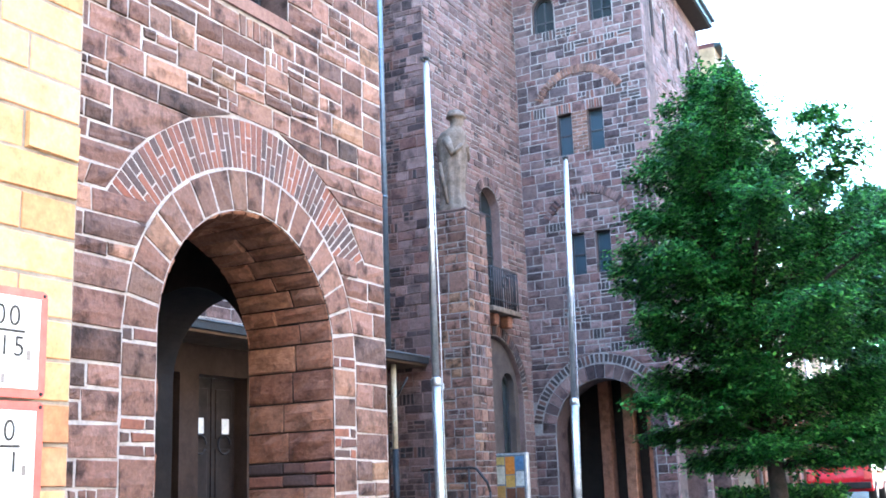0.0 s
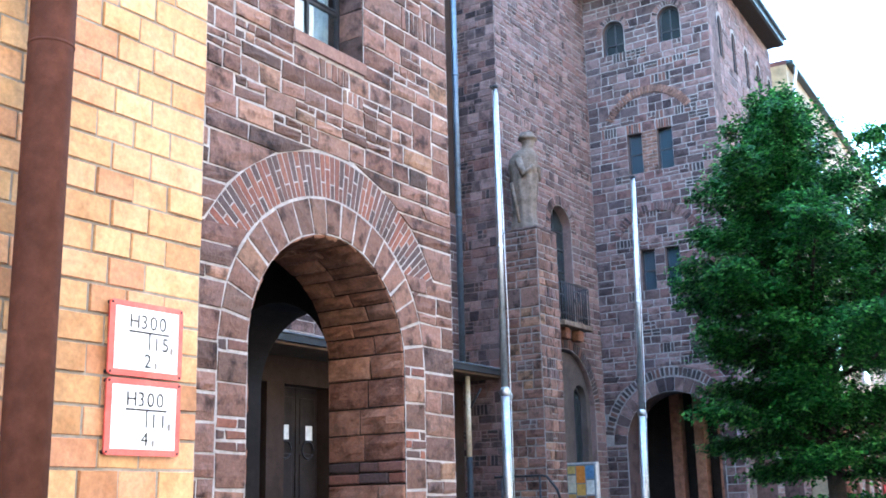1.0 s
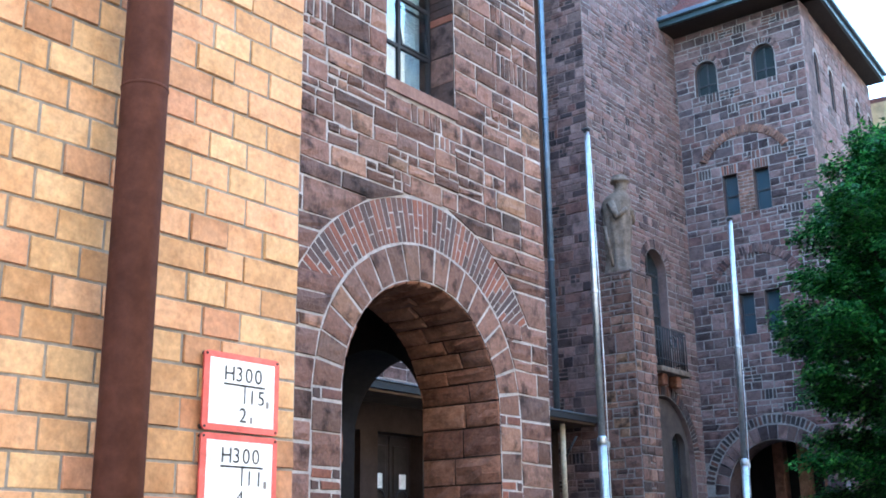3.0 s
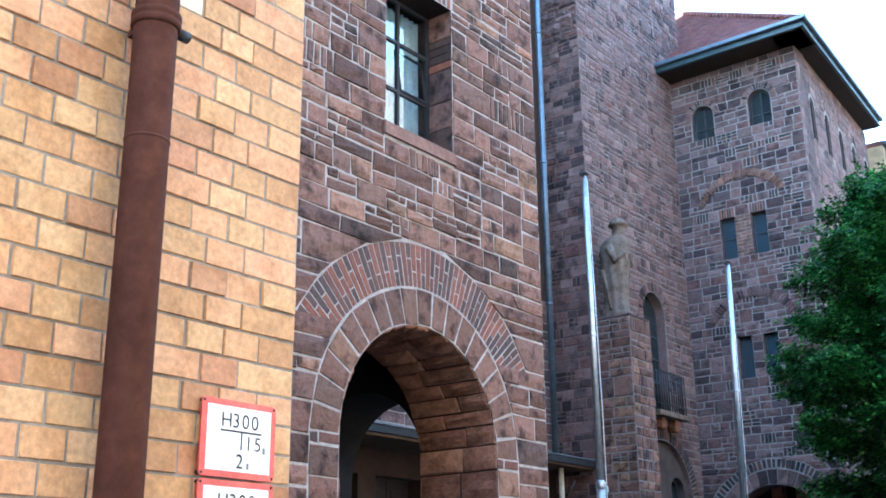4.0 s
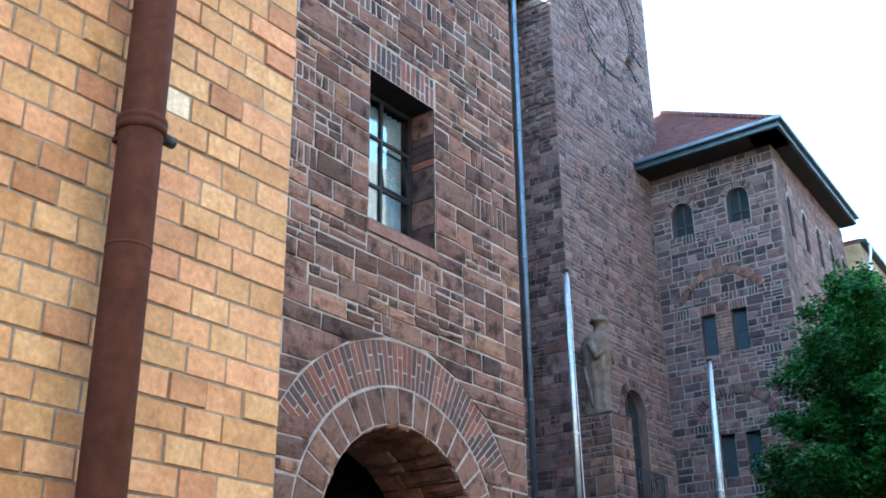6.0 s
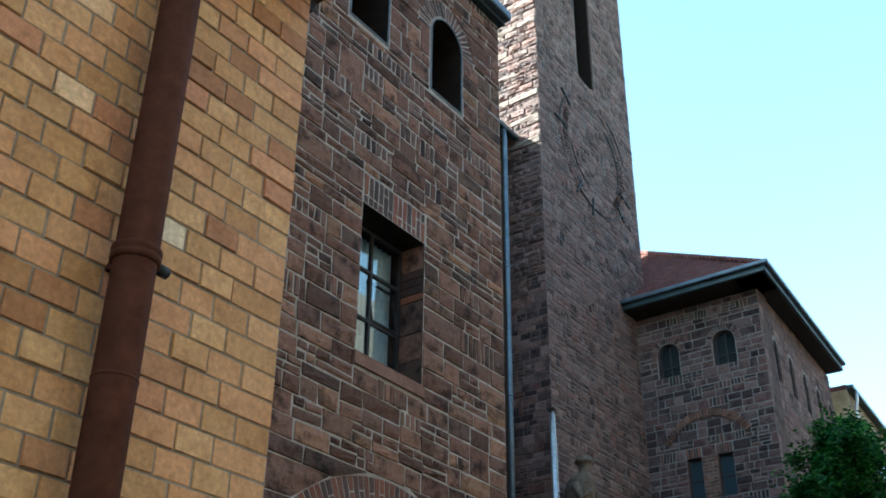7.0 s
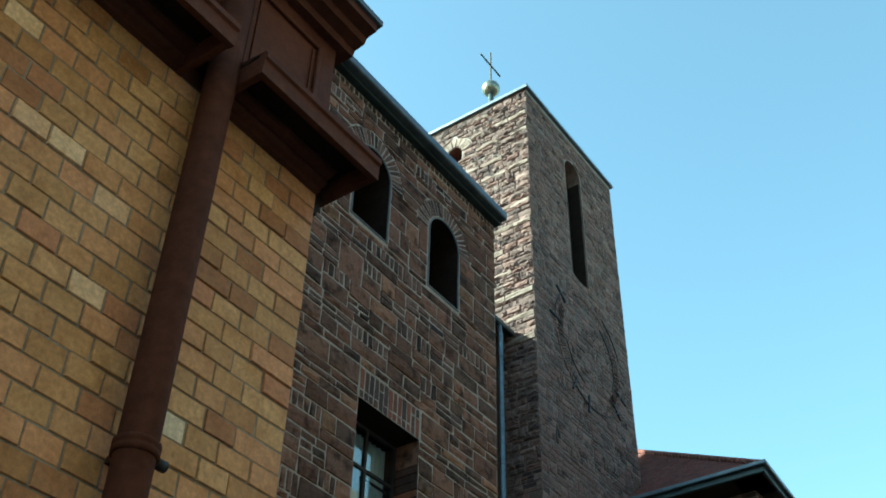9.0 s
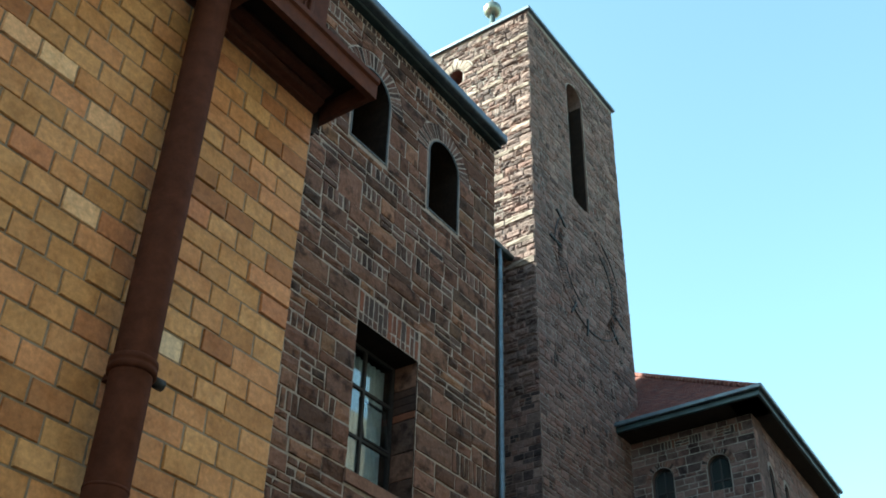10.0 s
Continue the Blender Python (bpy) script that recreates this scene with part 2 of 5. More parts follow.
# ---- building blocks ----
def mesh(name, verts, faces, mat, parent=None, smooth=False):
    me = bpy.data.meshes.new(name)
    me.from_pydata([tuple(v) for v in verts], [], faces)
    me.materials.append(mat)
    if smooth:
        me.polygons.foreach_set("use_smooth", [True] * len(me.polygons))
    ob = new(name, me)
    ob.parent = parent
    return ob


def part(name, bm, mat, parent, label=""):
    me = bpy.data.meshes.new(name)
    bm.normal_update()
    bm.to_mesh(me)
    bm.free()
    me.materials.append(mat)
    ob = new(name, me)
    ob.parent = parent
    return tagged(ob, label)


def thing(name, label, category, at=(0, 0, 0), group="", kind=""):
    ob = new(name)
    ob.location = at
    return tagged(ob, label, category, group, kind)


def box_bm(lo, hi, bevel=0.0):
    bm = bmesh.new()
    bmesh.ops.create_cube(bm, size=1.0)
    lo, hi = Vector(lo), Vector(hi)
    for v in bm.verts:
        v.co = Vector([(lo[k] + hi[k]) / 2 + v.co[k] * (hi[k] - lo[k]) for k in range(3)])
    if bevel:
        bmesh.ops.bevel(bm, geom=bm.edges[:], offset=bevel, segments=2, affect="EDGES", profile=0.5)
    return bm


def tube_bm(points, radius, sides=12, caps=True):
    """A round tube along points; radius is one number or one for each point."""
    bm = bmesh.new()
    rows = []
    pts = [Vector(p) for p in points]
    for k, p in enumerate(pts):
        d = (pts[min(k + 1, len(pts) - 1)] - pts[max(k - 1, 0)]).normalized()
        side = d.orthogonal().normalized() if k == 0 else (side - d * side.dot(d)).normalized()
        up = d.cross(side)
        r = radius[k] if isinstance(radius, (list, tuple)) else radius
        rows.append([bm.verts.new(p + r * (math.cos(a) * side + math.sin(a) * up)) for a in [2 * math.pi * j / sides for j in range(sides)]])
    for a, b in zip(rows, rows[1:]):
        for j in range(sides):
            f = bm.faces.new((a[j], a[(j + 1) % sides], b[(j + 1) % sides], b[j]))
            f.smooth = True
    if caps:
        bm.faces.new(rows[0][::-1])
        bm.faces.new(rows[-1])
    return bm


def lathe_bm(profile, at, sides=24):
    bm = bmesh.new()
    rows = [[bm.verts.new((at[0] + r * math.cos(2 * math.pi * j / sides), at[1] + r * math.sin(2 * math.pi * j / sides), at[2] + z)) for j in range(sides)] for r, z in profile]
    for a, b in zip(rows, rows[1:]):
        for j in range(sides):
            f = bm.faces.new((a[j], a[(j + 1) % sides], b[(j + 1) % sides], b[j]))
            f.smooth = True
    bm.faces.new(rows[0][::-1])
    bm.faces.new(rows[-1])
    return bm


def facing_street(x0):
    """A wall whose face looks to +x: u runs along y, v is height, n stands out of the wall."""
    return lambda u, v, n: (x0 + n, u, v)


def facing_south(y0):
    """A wall whose face looks to -y: u runs along x."""
    return lambda u, v, n: (u, y0 - n, v)


def slab(name, w, outline, holes, thick, mat, parent=None, reveal=None):
    """A wall from an outline and holes in its plane, with thickness and open reveals."""
    bm = bmesh.new()
    edges = []
    for loop in (outline, *holes):
        vs = [bm.verts.new(w(u, v, 0)) for u, v in loop]
        edges += [bm.edges.new((a, b)) for a, b in zip(vs, vs[1:] + vs[:1])]
    n = Vector(w(0, 0, 1)) - Vector(w(0, 0, 0))
    bmesh.ops.triangle_fill(bm, use_beauty=True, use_dissolve=False, edges=edges, normal=n)
    out = bmesh.ops.extrude_face_region(bm, geom=bm.faces[:])
    for v in out["geom"]:
        if isinstance(v, bmesh.types.BMVert):
            v.co -= n * thick
    bmesh.ops.recalc_face_normals(bm, faces=bm.faces[:])
    for f in bm.faces:
        f.material_index = 1 if reveal and abs(f.normal.dot(n)) < 0.5 else 0
    ob = part(name, bm, mat, parent)
    if reveal:
        ob.data.materials.append(reveal)
    return ob


def rect(u0, u1, v0, v1):
    return [(u0, v0), (u1, v0), (u1, v1), (u0, v1)]


def arch(u, r, v0, spring, steps=24, rise=None):
    """An opening with a round head."""
    rise = rise or r
    top = [(u + r * math.cos(a), spring + rise * math.sin(a)) for a in [math.pi * k / steps for k in range(steps + 1)]]
    return [(u - r, v0), (u + r, v0)] + top[0:] if v0 < spring - 1e-6 else top


def span_rect(u0, u1, v0, v1):
    return lambda v: (u0, u1) if v0 - 1e-6 < v < v1 + 1e-6 else None


def span_arch(u, r, v0, spring, rise=None):
    rise = rise or r

    def at(v):
        if v < v0 or v > spring + rise:
            return None
        h = r if v <= spring else r * math.sqrt(max(0, 1 - ((v - spring) / rise) ** 2))
        return (u - h, u + h)
    return at


def free_runs(holes, lo, hi, v0, v1):
    """What the holes leave of a course: pairs of slanted ends ((left low, left high), (right low, right high))."""
    cuts = []
    for hole in holes:
        a, b = hole(v0 + 0.004), hole(v1 - 0.004)
        if a is None and b is None:
            continue
        if a is None:
            a = ((b[0] + b[1]) / 2,) * 2 if hole((v0 + v1) / 2) else b
        if b is None:
            b = ((a[0] + a[1]) / 2,) * 2 if hole((v0 + v1) / 2) else ((a[0] * 3 + a[1]) / 4, (a[0] + 3 * a[1]) / 4)
        cuts.append((a, b))
    cuts.sort(key=lambda c: c[0][0] + c[1][0])
    runs, left = [], (lo, lo)
    for a, b in cuts:
        runs.append((left, (a[0], b[0])))
        left = (a[1], b[1])
    runs.append((left, (hi, hi)))
    return [r for r in runs if r[1][0] - r[0][0] > 0.05 and r[1][1] - r[0][1] > 0.02]


def stacked(rng, a, b, v, h, plain, fancy):
    """A tall cell of the wall: one big stone, or stones and thin bricks on one another, so that courses break."""
    def at(e, t):
        return e[0] + (e[1] - e[0]) * t

    def row(t0, t1, kind, n=1):
        l0, l1, r0, r1 = at(a, t0), at(a, t1), at(b, t0), at(b, t1)
        shift = rng.uniform(-0.15, 0.15) if n == 2 else 0.0
        cuts = [(k + (shift if 0 < k < n else 0)) / n for k in range(n + 1)]
        return [([(l0 + (r0 - l0) * c, v + h * t0), (l0 + (r0 - l0) * d, v + h * t0), (l1 + (r1 - l1) * d, v + h * t1), (l1 + (r1 - l1) * c, v + h * t1)], kind)
                for c, d in zip(cuts, cuts[1:])]
    w = min(b[0] - a[0], b[1] - a[1])
    roll = rng.random()
    if roll < 0.14 and w < 0.45:
        return row(0, 1, "s")
    m = rng.uniform(0.38, 0.62)
    two = 2 if w > 0.34 else 1
    if plain and roll < 0.14 + fancy * 0.5:
        t = rng.uniform(0.42, 0.5)
        if rng.random() < 0.5:
            return row(0, t / 2, "b", two) + row(t / 2, t, "b", two) + row(t, 1, "s", 1 if w < 0.4 else 2)
        return row(0, 1 - t, "s", 1 if w < 0.4 else 2) + row(1 - t, 1 - t / 2, "b", two) + row(1 - t / 2, 1, "b", two)
    if plain and roll < 0.14 + fancy * 0.85:
        return row(0, m, "s") + row(m, 1, "b", max(2, round(w / 0.085)))
    if roll < 0.6:
        return row(0, m, "s") + row(m, 1, "s", two)
    return row(0, m, "s", two) + row(m, 1, "s")


def lay_ashlar(rng, u0, u1, v0, v1, holes, heights=(0.17, 0.29), lengths=(0.26, 0.62), fancy=0.3, breaks=(), tall=0.0):
    """Random coursed ashlar with groups of brick let in. Returns quads (four corners) with 's' for stone or 'b' for brick."""
    out, v = [], v0
    while v < v1 - 0.04:
        h = min(rng.uniform(*heights), v1 - v)
        if v1 - v - h < 0.08:
            h = v1 - v
        if rng.random() < 0.14:
            h = min(0.11, v1 - v)
        double = rng.random() < tall and v1 - v > 0.6
        if double:
            h = rng.uniform(0.30, 0.42)
        for stop in breaks:
            if v + 0.03 < stop < v + h + 0.07:
                h = stop - v
                break
        double = double and h > 0.27
        for (l0, l1), (r0, r1) in free_runs(holes, u0, u1, v, v + h):
            inner, end = max(l0, l1), min(r0, r1)
            cuts, u = [], inner
            while True:
                u += rng.uniform(*lengths) * (1.25 if h > 0.24 else 1.0)
                if u > end - lengths[0] * 0.8:
                    break
                cuts.append(u)
            edges = [(l0, l1)] + [(c, c) for c in cuts] + [(r0, r1)]
            for k, (a, b) in enumerate(zip(edges, edges[1:])):
                plain = 0 < k < len(edges) - 2
                roll = rng.random()
                w = b[0] - a[0]
                if double:
                    out += stacked(rng, a, b, v, h, plain, fancy)
                elif plain and h > 0.16 and roll < fancy * 0.35:
                    n = max(2, round(w / 0.083))
                    for j in range(n):
                        ua, ub = a[0] + w * j / n, a[0] + w * (j + 1) / n
                        out.append(([(ua, v), (ub, v), (ub, v + h), (ua, v + h)], "b"))
                elif plain and h > 0.16 and roll < fancy * 0.7:
                    n = max(2, round(h / 0.085))
                    for j in range(n):
                        va, vb = v + h * j / n, v + h * (j + 1) / n
                        cut = a[0] + w * rng.uniform(0.35, 0.65)
                        out.append(([(a[0], va), (cut, va), (cut, vb), (a[0], vb)], "b"))
                        out.append(([(cut, va), (b[0], va), (b[0], vb), (cut, vb)], "b"))
                elif plain and h > 0.18 and roll < fancy * 1.3:
                    vm = v + h * rng.uniform(0.4, 0.6)
                    out.append(([(a[0], v), (b[0], v), (b[0], vm), (a[0], vm)], "s"))
                    cut = a[0] + w * rng.uniform(0.35, 0.65)
                    out.append(([(a[0], vm), (cut, vm), (cut, v + h), (a[0], v + h)], "s"))
                    out.append(([(cut, vm), (b[0], vm), (b[0], v + h), (cut, v + h)], "s"))
                else:
                    out.append(([(a[0], v), (b[0], v), (b[1], v + h), (a[1], v + h)], "s"))
        v += h
    return out


def ring(u, v, r0, r1, a0, a1, n, rng, stagger=False, rise=1.0):
    """Voussoirs round a centre, from angle a0 to a1 in degrees."""
    out = []
    for k in range(n):
        p, q = [radians(a0 + (a1 - a0) * j / n) for j in (k, k + 1)]
        cuts = [r0, r1]
        if stagger:
            cuts = [r0, r0 + (r1 - r0) * ((0.34, 0.66)[k % 2] + rng.uniform(-0.02, 0.02)), r1] if k % 5 else [r0, r1]
        for ra, rb in zip(cuts, cuts[1:]):
            out.append([(u + r * math.cos(a), v + rise * r * math.sin(a)) for r, a in ((ra, p), (rb, p), (rb, q), (ra, q))])
    return out


def piece(w, quad, joint, proud, bevel, rng, skew=0.34, rough=0.0):
    """One stone or brick: back edge on the wall, front face set out, edges broken; rough: how far a rock face bulges."""
    sway = [(rng.uniform(-1, 1) * joint * skew, rng.uniform(-1, 1) * joint * skew) for _ in range(4)]

    def shrunk(by, n, wob=0.0):
        row = []
        for k in range(4):
            (u, v), (pu, pv), (nu, nv) = quad[k], quad[k - 1], quad[(k + 1) % 4]
            for qu, qv in ((pu, pv), (nu, nv)):
                d = math.hypot(qu - quad[k][0], qv - quad[k][1]) or 1.0
                s = min(by, d * 0.45) / d
                u, v = u + (qu - quad[k][0]) * s, v + (qv - quad[k][1]) * s
            row.append(w(u + sway[k][0], v + sway[k][1], n + rng.uniform(-wob, wob)))
        return row
    verts = shrunk(joint / 2, -0.02) + shrunk(joint / 2 + 0.0005, proud * 0.45) + shrunk(joint / 2 + bevel, proud, proud * 0.25)
    if rough:
        a, b, c, d = [Vector(v) for v in verts[8:12]]
        out = (Vector(w(quad[0][0], quad[0][1], 1.0)) - Vector(w(quad[0][0], quad[0][1], 0.0))).normalized()
        verts = verts[:8]
        for j in range(4):
            for i in range(4):
                inner = 0 < i < 3 and 0 < j < 3
                p = a.lerp(b, i / 3).lerp(d.lerp(c, i / 3), j / 3)
                verts.append(tuple(p + out * rough * (rng.uniform(-0.1, 1.0) if inner else rng.uniform(-0.3, 0.15))))
        g = lambda i, j: 8 + j * 4 + i
        faces = [(g(i, j), g(i + 1, j), g(i + 1, j + 1), g(i, j + 1)) for j in range(3) for i in range(3)]
        rim = [[g(i, 0) for i in range(4)], [g(3, j) for j in range(4)], [g(3 - i, 3) for i in range(4)], [g(0, 3 - j) for j in range(4)]]
        for k in range(4):
            j = (k + 1) % 4
            faces += [(k, j, 4 + j, 4 + k), (4 + k, 4 + j, *rim[k][::-1])]
        return verts, faces
    faces = [(8, 9, 10, 11)]
    for k in range(4):
        j = (k + 1) % 4
        faces += [(k, j, 4 + j, 4 + k), (4 + k, 4 + j, 8 + j, 8 + k)]
    return verts, faces


def lay(parent, w, quads, kinds, joint, proud, bevel, rng, near=None, limit=300, names=("stone", "brick"), skew=0.34, rough=0.0):
    """Sets the pieces on a wall: those that near() picks singly, the rest joined."""
    rest = {}
    single = 0
    for quad, k in quads:
        d = rng.uniform(*proud)
        verts, faces = piece(w, quad, joint, d, bevel, rng, skew, rough if k == "s" else 0.0)
        cu, cv = sum(p[0] for p in quad) / 4, sum(p[1] for p in quad) / 4
        if near and single < limit and near(cu, cv):
            mesh(names[0] if k == "s" else names[1], verts, faces, MAT[kinds[k], "object"], parent)
            single += 1
        else:
            vs, fs = rest.setdefault(k, ([], []))
            fs += [tuple(i + len(vs) for i in f) for f in faces]
            vs += verts
    for k, (vs, fs) in rest.items():
        ob = mesh("masonry_stones" if k == "s" else "masonry_bricks", vs, fs, MAT[kinds[k], "island"], parent)
        tagged(ob, kind="stuff")


def structure(name, label, category="wall"):
    return thing(name, label, category, kind="structure")


# ---- ground ----
def ground_height(y):
    return 0.03 * max(0.0, y - 10.0)


def build_ground():
    xs = [-900, -60, -30, -12, -5.0, -4.9, -4.7, 2.5, 12, 60, 900]
    ys = [-900, -40, -6, 4, 10, 16, 24, 32, 45, 90, 900]
    verts, faces = [], []
    for y in ys:
        for k, x in enumerate(xs):
            kerb = 0.0 if k < 5 or k > 8 else -0.13
            verts.append((x, y, ground_height(min(y, 60)) + kerb))
    for j in range(len(ys) - 1):
        for k in range(len(xs) - 1):
            a = j * len(xs) + k
            faces.append((a, a + 1, a + 1 + len(xs), a + len(xs)))
    tagged(mesh("ground", verts, faces, paving), "grey paved street and pavement with a low kerb", "ground", kind="structure")


build_ground()

# unseen plain fronts behind the camera, added to block sky light and bounce sun
opposite = structure("wall_opposite", "unseen grey-brown plastered fronts added to shape the light in the street", "wall")
part("fronts", box_bm((11.5, -45.0, -0.5), (20.0, 80.0, 20.5)), brick_plain, opposite)
part("street_end", box_bm((-6.0, -52.0, -0.5), (20.0, -45.5, 16.5)), brick_plain, opposite)

# ---- yellow brick house beside the camera ----
YX, YC = -1.9, 2.13
yellow_house = structure("wall_yellow", "yellow facing brick wall with red-brown cornice", "wall")
part("core", box_bm((-4.9, -9.0, -0.3), (YX, YC, 4.31)), mortar_cool, yellow_house)
part("frieze", box_bm((-4.9, -9.0, 4.311), (YX, YC, 4.40)), brown_stucco, yellow_house)


def lay_yellow():
    rng = random.Random(5)
    course = 0.07825
    quads = []
    for row in range(56):
        u, v, k, line = YC, row * course, 0, YC
        top = min(v + course, 4.31)
        if top - v < 0.03:
            continue
        starts = (0.200, 0.127, 0.170) if row % 2 == 0 else (0.130, 0.128, 0.125, 0.1245, 0.1765)
        while u > -1.2:
            line -= starts[k] if k < len(starts) else 0.1245
            end = line + rng.uniform(-0.005, 0.005)
            cream = end < 1.69 < u and v < 3.09 < top
            quads.append(([(end, v), (u, v), (u, top), (end, top)], "b" if cream else "s"))
            u, k = end, k + 1
    lay(yellow_house, facing_street(YX), quads, {"s": "yellow", "b": "cream"}, 0.0065, (0.001, 0.009), 0.0025, rng, skew=0.12,
        near=lambda u, v: u > 0.95 and 1.75 < v < 4.2, names=("brick", "brick"))


def sweep_cornice(name, profile, y0, y1, parent, mat):
    """A straight moulding along the wall from a profile of (stand-off, height)."""
    verts = [(YX + n, y, z) for y in (y0, y1) for n, z in profile]
    k = len(profile)
    faces = [(j, (j + 1) % k, k + (j + 1) % k, k + j) for j in range(k)] + [tuple(range(k))[::-1], tuple(range(k, 2 * k))]
    return mesh(name, verts, faces, mat, parent)


BED = [(0.0, 4.305), (0.022, 4.308), (0.022, 4.322), (0.045, 4.328), (0.052, 4.342), (0.052, 4.354), (0.085, 4.36), (0.095, 4.372), (0.095, 4.388), (0.0, 4.388)]
SOFFIT = [(0.0, 4.389), (0.222, 4.389), (0.222, 4.405), (0.0, 4.405)]
CORONA = [(0.223, 4.298), (0.25, 4.295), (0.252, 4.36), (0.262, 4.368), (0.262, 4.392), (0.24, 4.40), (0.223, 4.40)]
for a, b in ((-9.0, 1.435), (1.565, YC)):
    sweep_cornice("bed_moulding", BED, a, b, yellow_house, brown_stucco)
for a, b in ((-9.0, 1.435), (1.565, YC + 0.06)):
    # soffit takes the near-black oak colour to imitate shade under the cornice
    sweep_cornice("soffit", SOFFIT, a, b, yellow_house, oak_dark)
    sweep_cornice("cornice", CORONA, a, b, yellow_house, brown_stucco)
    sweep_cornice("cornice_top", [(0.0, 4.406), (0.25, 4.403), (0.0, 4.43)], a, b, yellow_house, brown_stucco)
for y in (1.405, 1.566):
    part("cornice_stop", box_bm((YX + 0.001, y, 4.30), (YX + 0.222, y + 0.028, 4.388), 0.003), brown_stucco, yellow_house)
part("end_fascia", box_bm((YX - 0.5, YC + 0.04, 4.30), (YX + 0.222, YC + 0.062, 4.40), 0.003), brown_stucco, yellow_house)
# end moulding, also near black in place of its own shade
mesh("end_bed_moulding", [(x, y, z) for x in (YX - 0.5, YX - 0.004) for y, z in ((YC, 4.22), (YC + 0.02, 4.222), (YC + 0.039, 4.29), (YC + 0.039, 4.388), (YC, 4.388))],
     [(4, 3, 2, 1, 0), (5, 6, 7, 8, 9), (0, 1, 6, 5), (1, 2, 7, 6), (2, 3, 8, 7), (3, 4, 9, 8), (4, 0, 5, 9)], oak_dark, yellow_house)
sweep_cornice("attic", [(-0.5, 4.41), (0.05, 4.41), (0.05, 5.06), (-0.5, 5.06)], -9.0, 2.09, yellow_house, brown_stucco)
for a, b in ((1.62, 2.0), (0.3, 1.38)):
    for lo, hi in (((YX + 0.05, a, 4.50), (YX + 0.066, a + 0.02, 4.98)), ((YX + 0.05, b - 0.02, 4.50), (YX + 0.066, b, 4.98)),
                   ((YX + 0.05, a + 0.02, 4.50), (YX + 0.066, b - 0.02, 4.52)), ((YX + 0.05, a + 0.02, 4.96), (YX + 0.066, b - 0.02, 4.98))):
        part("panel_moulding", box_bm(lo, hi, 0.004), brown_stucco, yellow_house)
    for lo, hi in (((YX + 0.05, a + 0.035, 4.535), (YX + 0.058, a + 0.045, 4.945)), ((YX + 0.05, b - 0.045, 4.535), (YX + 0.058, b - 0.035, 4.945))):
        part("panel_moulding", box_bm(lo, hi, 0.002), brown_stucco, yellow_house)
sweep_cornice("attic_cornice", [(-0.5, 5.06), (0.09, 5.06), (0.10, 5.09), (0.15, 5.10), (0.16, 5.13), (0.21, 5.14), (0.21, 5.18), (-0.5, 5.22)], -9.0, 2.15, yellow_house, brown_stucco)
sweep_cornice("attic_gutter", [(-0.5, 5.22), (0.20, 5.18), (0.225, 5.185), (0.225, 5.215), (-0.5, 5.26)], -9.0, 2.17, yellow_house, zinc)

pipe = thing("downpipe", "red-brown painted rain pipe on yellow brick wall", "downpipe", (-1.80, 1.522, 0))
def pipe_at(bm):
    bmesh.ops.translate(bm, verts=bm.verts[:], vec=(1.80, -1.522, 0))
    return bm
part("tube", pipe_at(tube_bm([(-1.80, 1.522, 0.05), (-1.80, 1.522, 3.0), (-1.80, 1.522, 5.2)], 0.055, 20)), brown, pipe)
for z in (2.88, 0.9):
    part("collar", pipe_at(lathe_bm([(0.056, 0), (0.063, 0.004), (0.063, 0.018), (0.059, 0.022), (0.063, 0.027), (0.063, 0.04), (0.056, 0.045)], (-1.80, 1.522, z))), brown, pipe)
    part("bracket_bolt", pipe_at(tube_bm([(-1.80, 1.577, z + 0.02), (-1.80, 1.622, z + 0.02)], 0.016, 12)), iron, pipe)
    part("wall_bracket", pipe_at(box_bm((-1.90, 1.507, z + 0.008), (-1.845, 1.537, z + 0.03), 0.003)), brown, pipe)
part("joint_seam", pipe_at(lathe_bm([(0.0552, 0), (0.0565, 0.002), (0.0565, 0.006), (0.0552, 0.008)], (-1.80, 1.522, 2.57))), brown, pipe)

# ---- church porch with the arch ----
PX, P0, P1, PZ = -5.8, 4.9, 9.44, 11.42
AC, AR, AS = 7.48, 1.09, 2.78
DEEP = 0.95
WIN = (6.92, 7.935, 5.72, 7.33)
UPPER = [(6.86, 0.33, 9.50, 10.40), (8.29, 0.32, 9.42, 10.32)]
porch = structure("wall_porch", "porch wall of red sandstone blocks with pale mortar and brick arches", "wall")
w_porch = facing_street(PX)
slab("core", w_porch, rect(P0, P1, -0.3, PZ), [arch(AC, AR, -0.1, AS, 40), rect(*WIN)] + [arch(u, r, a, b) for u, r, a, b in UPPER], DEEP, mortar_light, porch, reveal_shade)
# inner walls and ceilings get their shade from the near-black plaster colour
slab("side_wall", facing_south(8.62), rect(-11.0, -6.752, -0.3, PZ), [arch(-7.60, 0.83, -0.1, 2.80, 30)], 0.74, plaster_shade, porch)
slab("back_wall", facing_street(-9.2), rect(P0, 8.6, -0.3, PZ), [], 0.3, plaster_shade, porch)
slab("far_side_wall", facing_south(P0 + 0.5), rect(-9.0, -6.77, -0.3, PZ), [], 0.4, plaster_shade, porch)
part("porch_vault", box_bm((-8.98, P0 + 0.52, 4.3), (-6.77, 8.6, 4.6)), plaster_shade, porch)
part("upper_floor", box_bm((-8.98, P0 + 0.52, 8.6), (-6.77, 8.6, 8.8)), plaster_shade, porch)


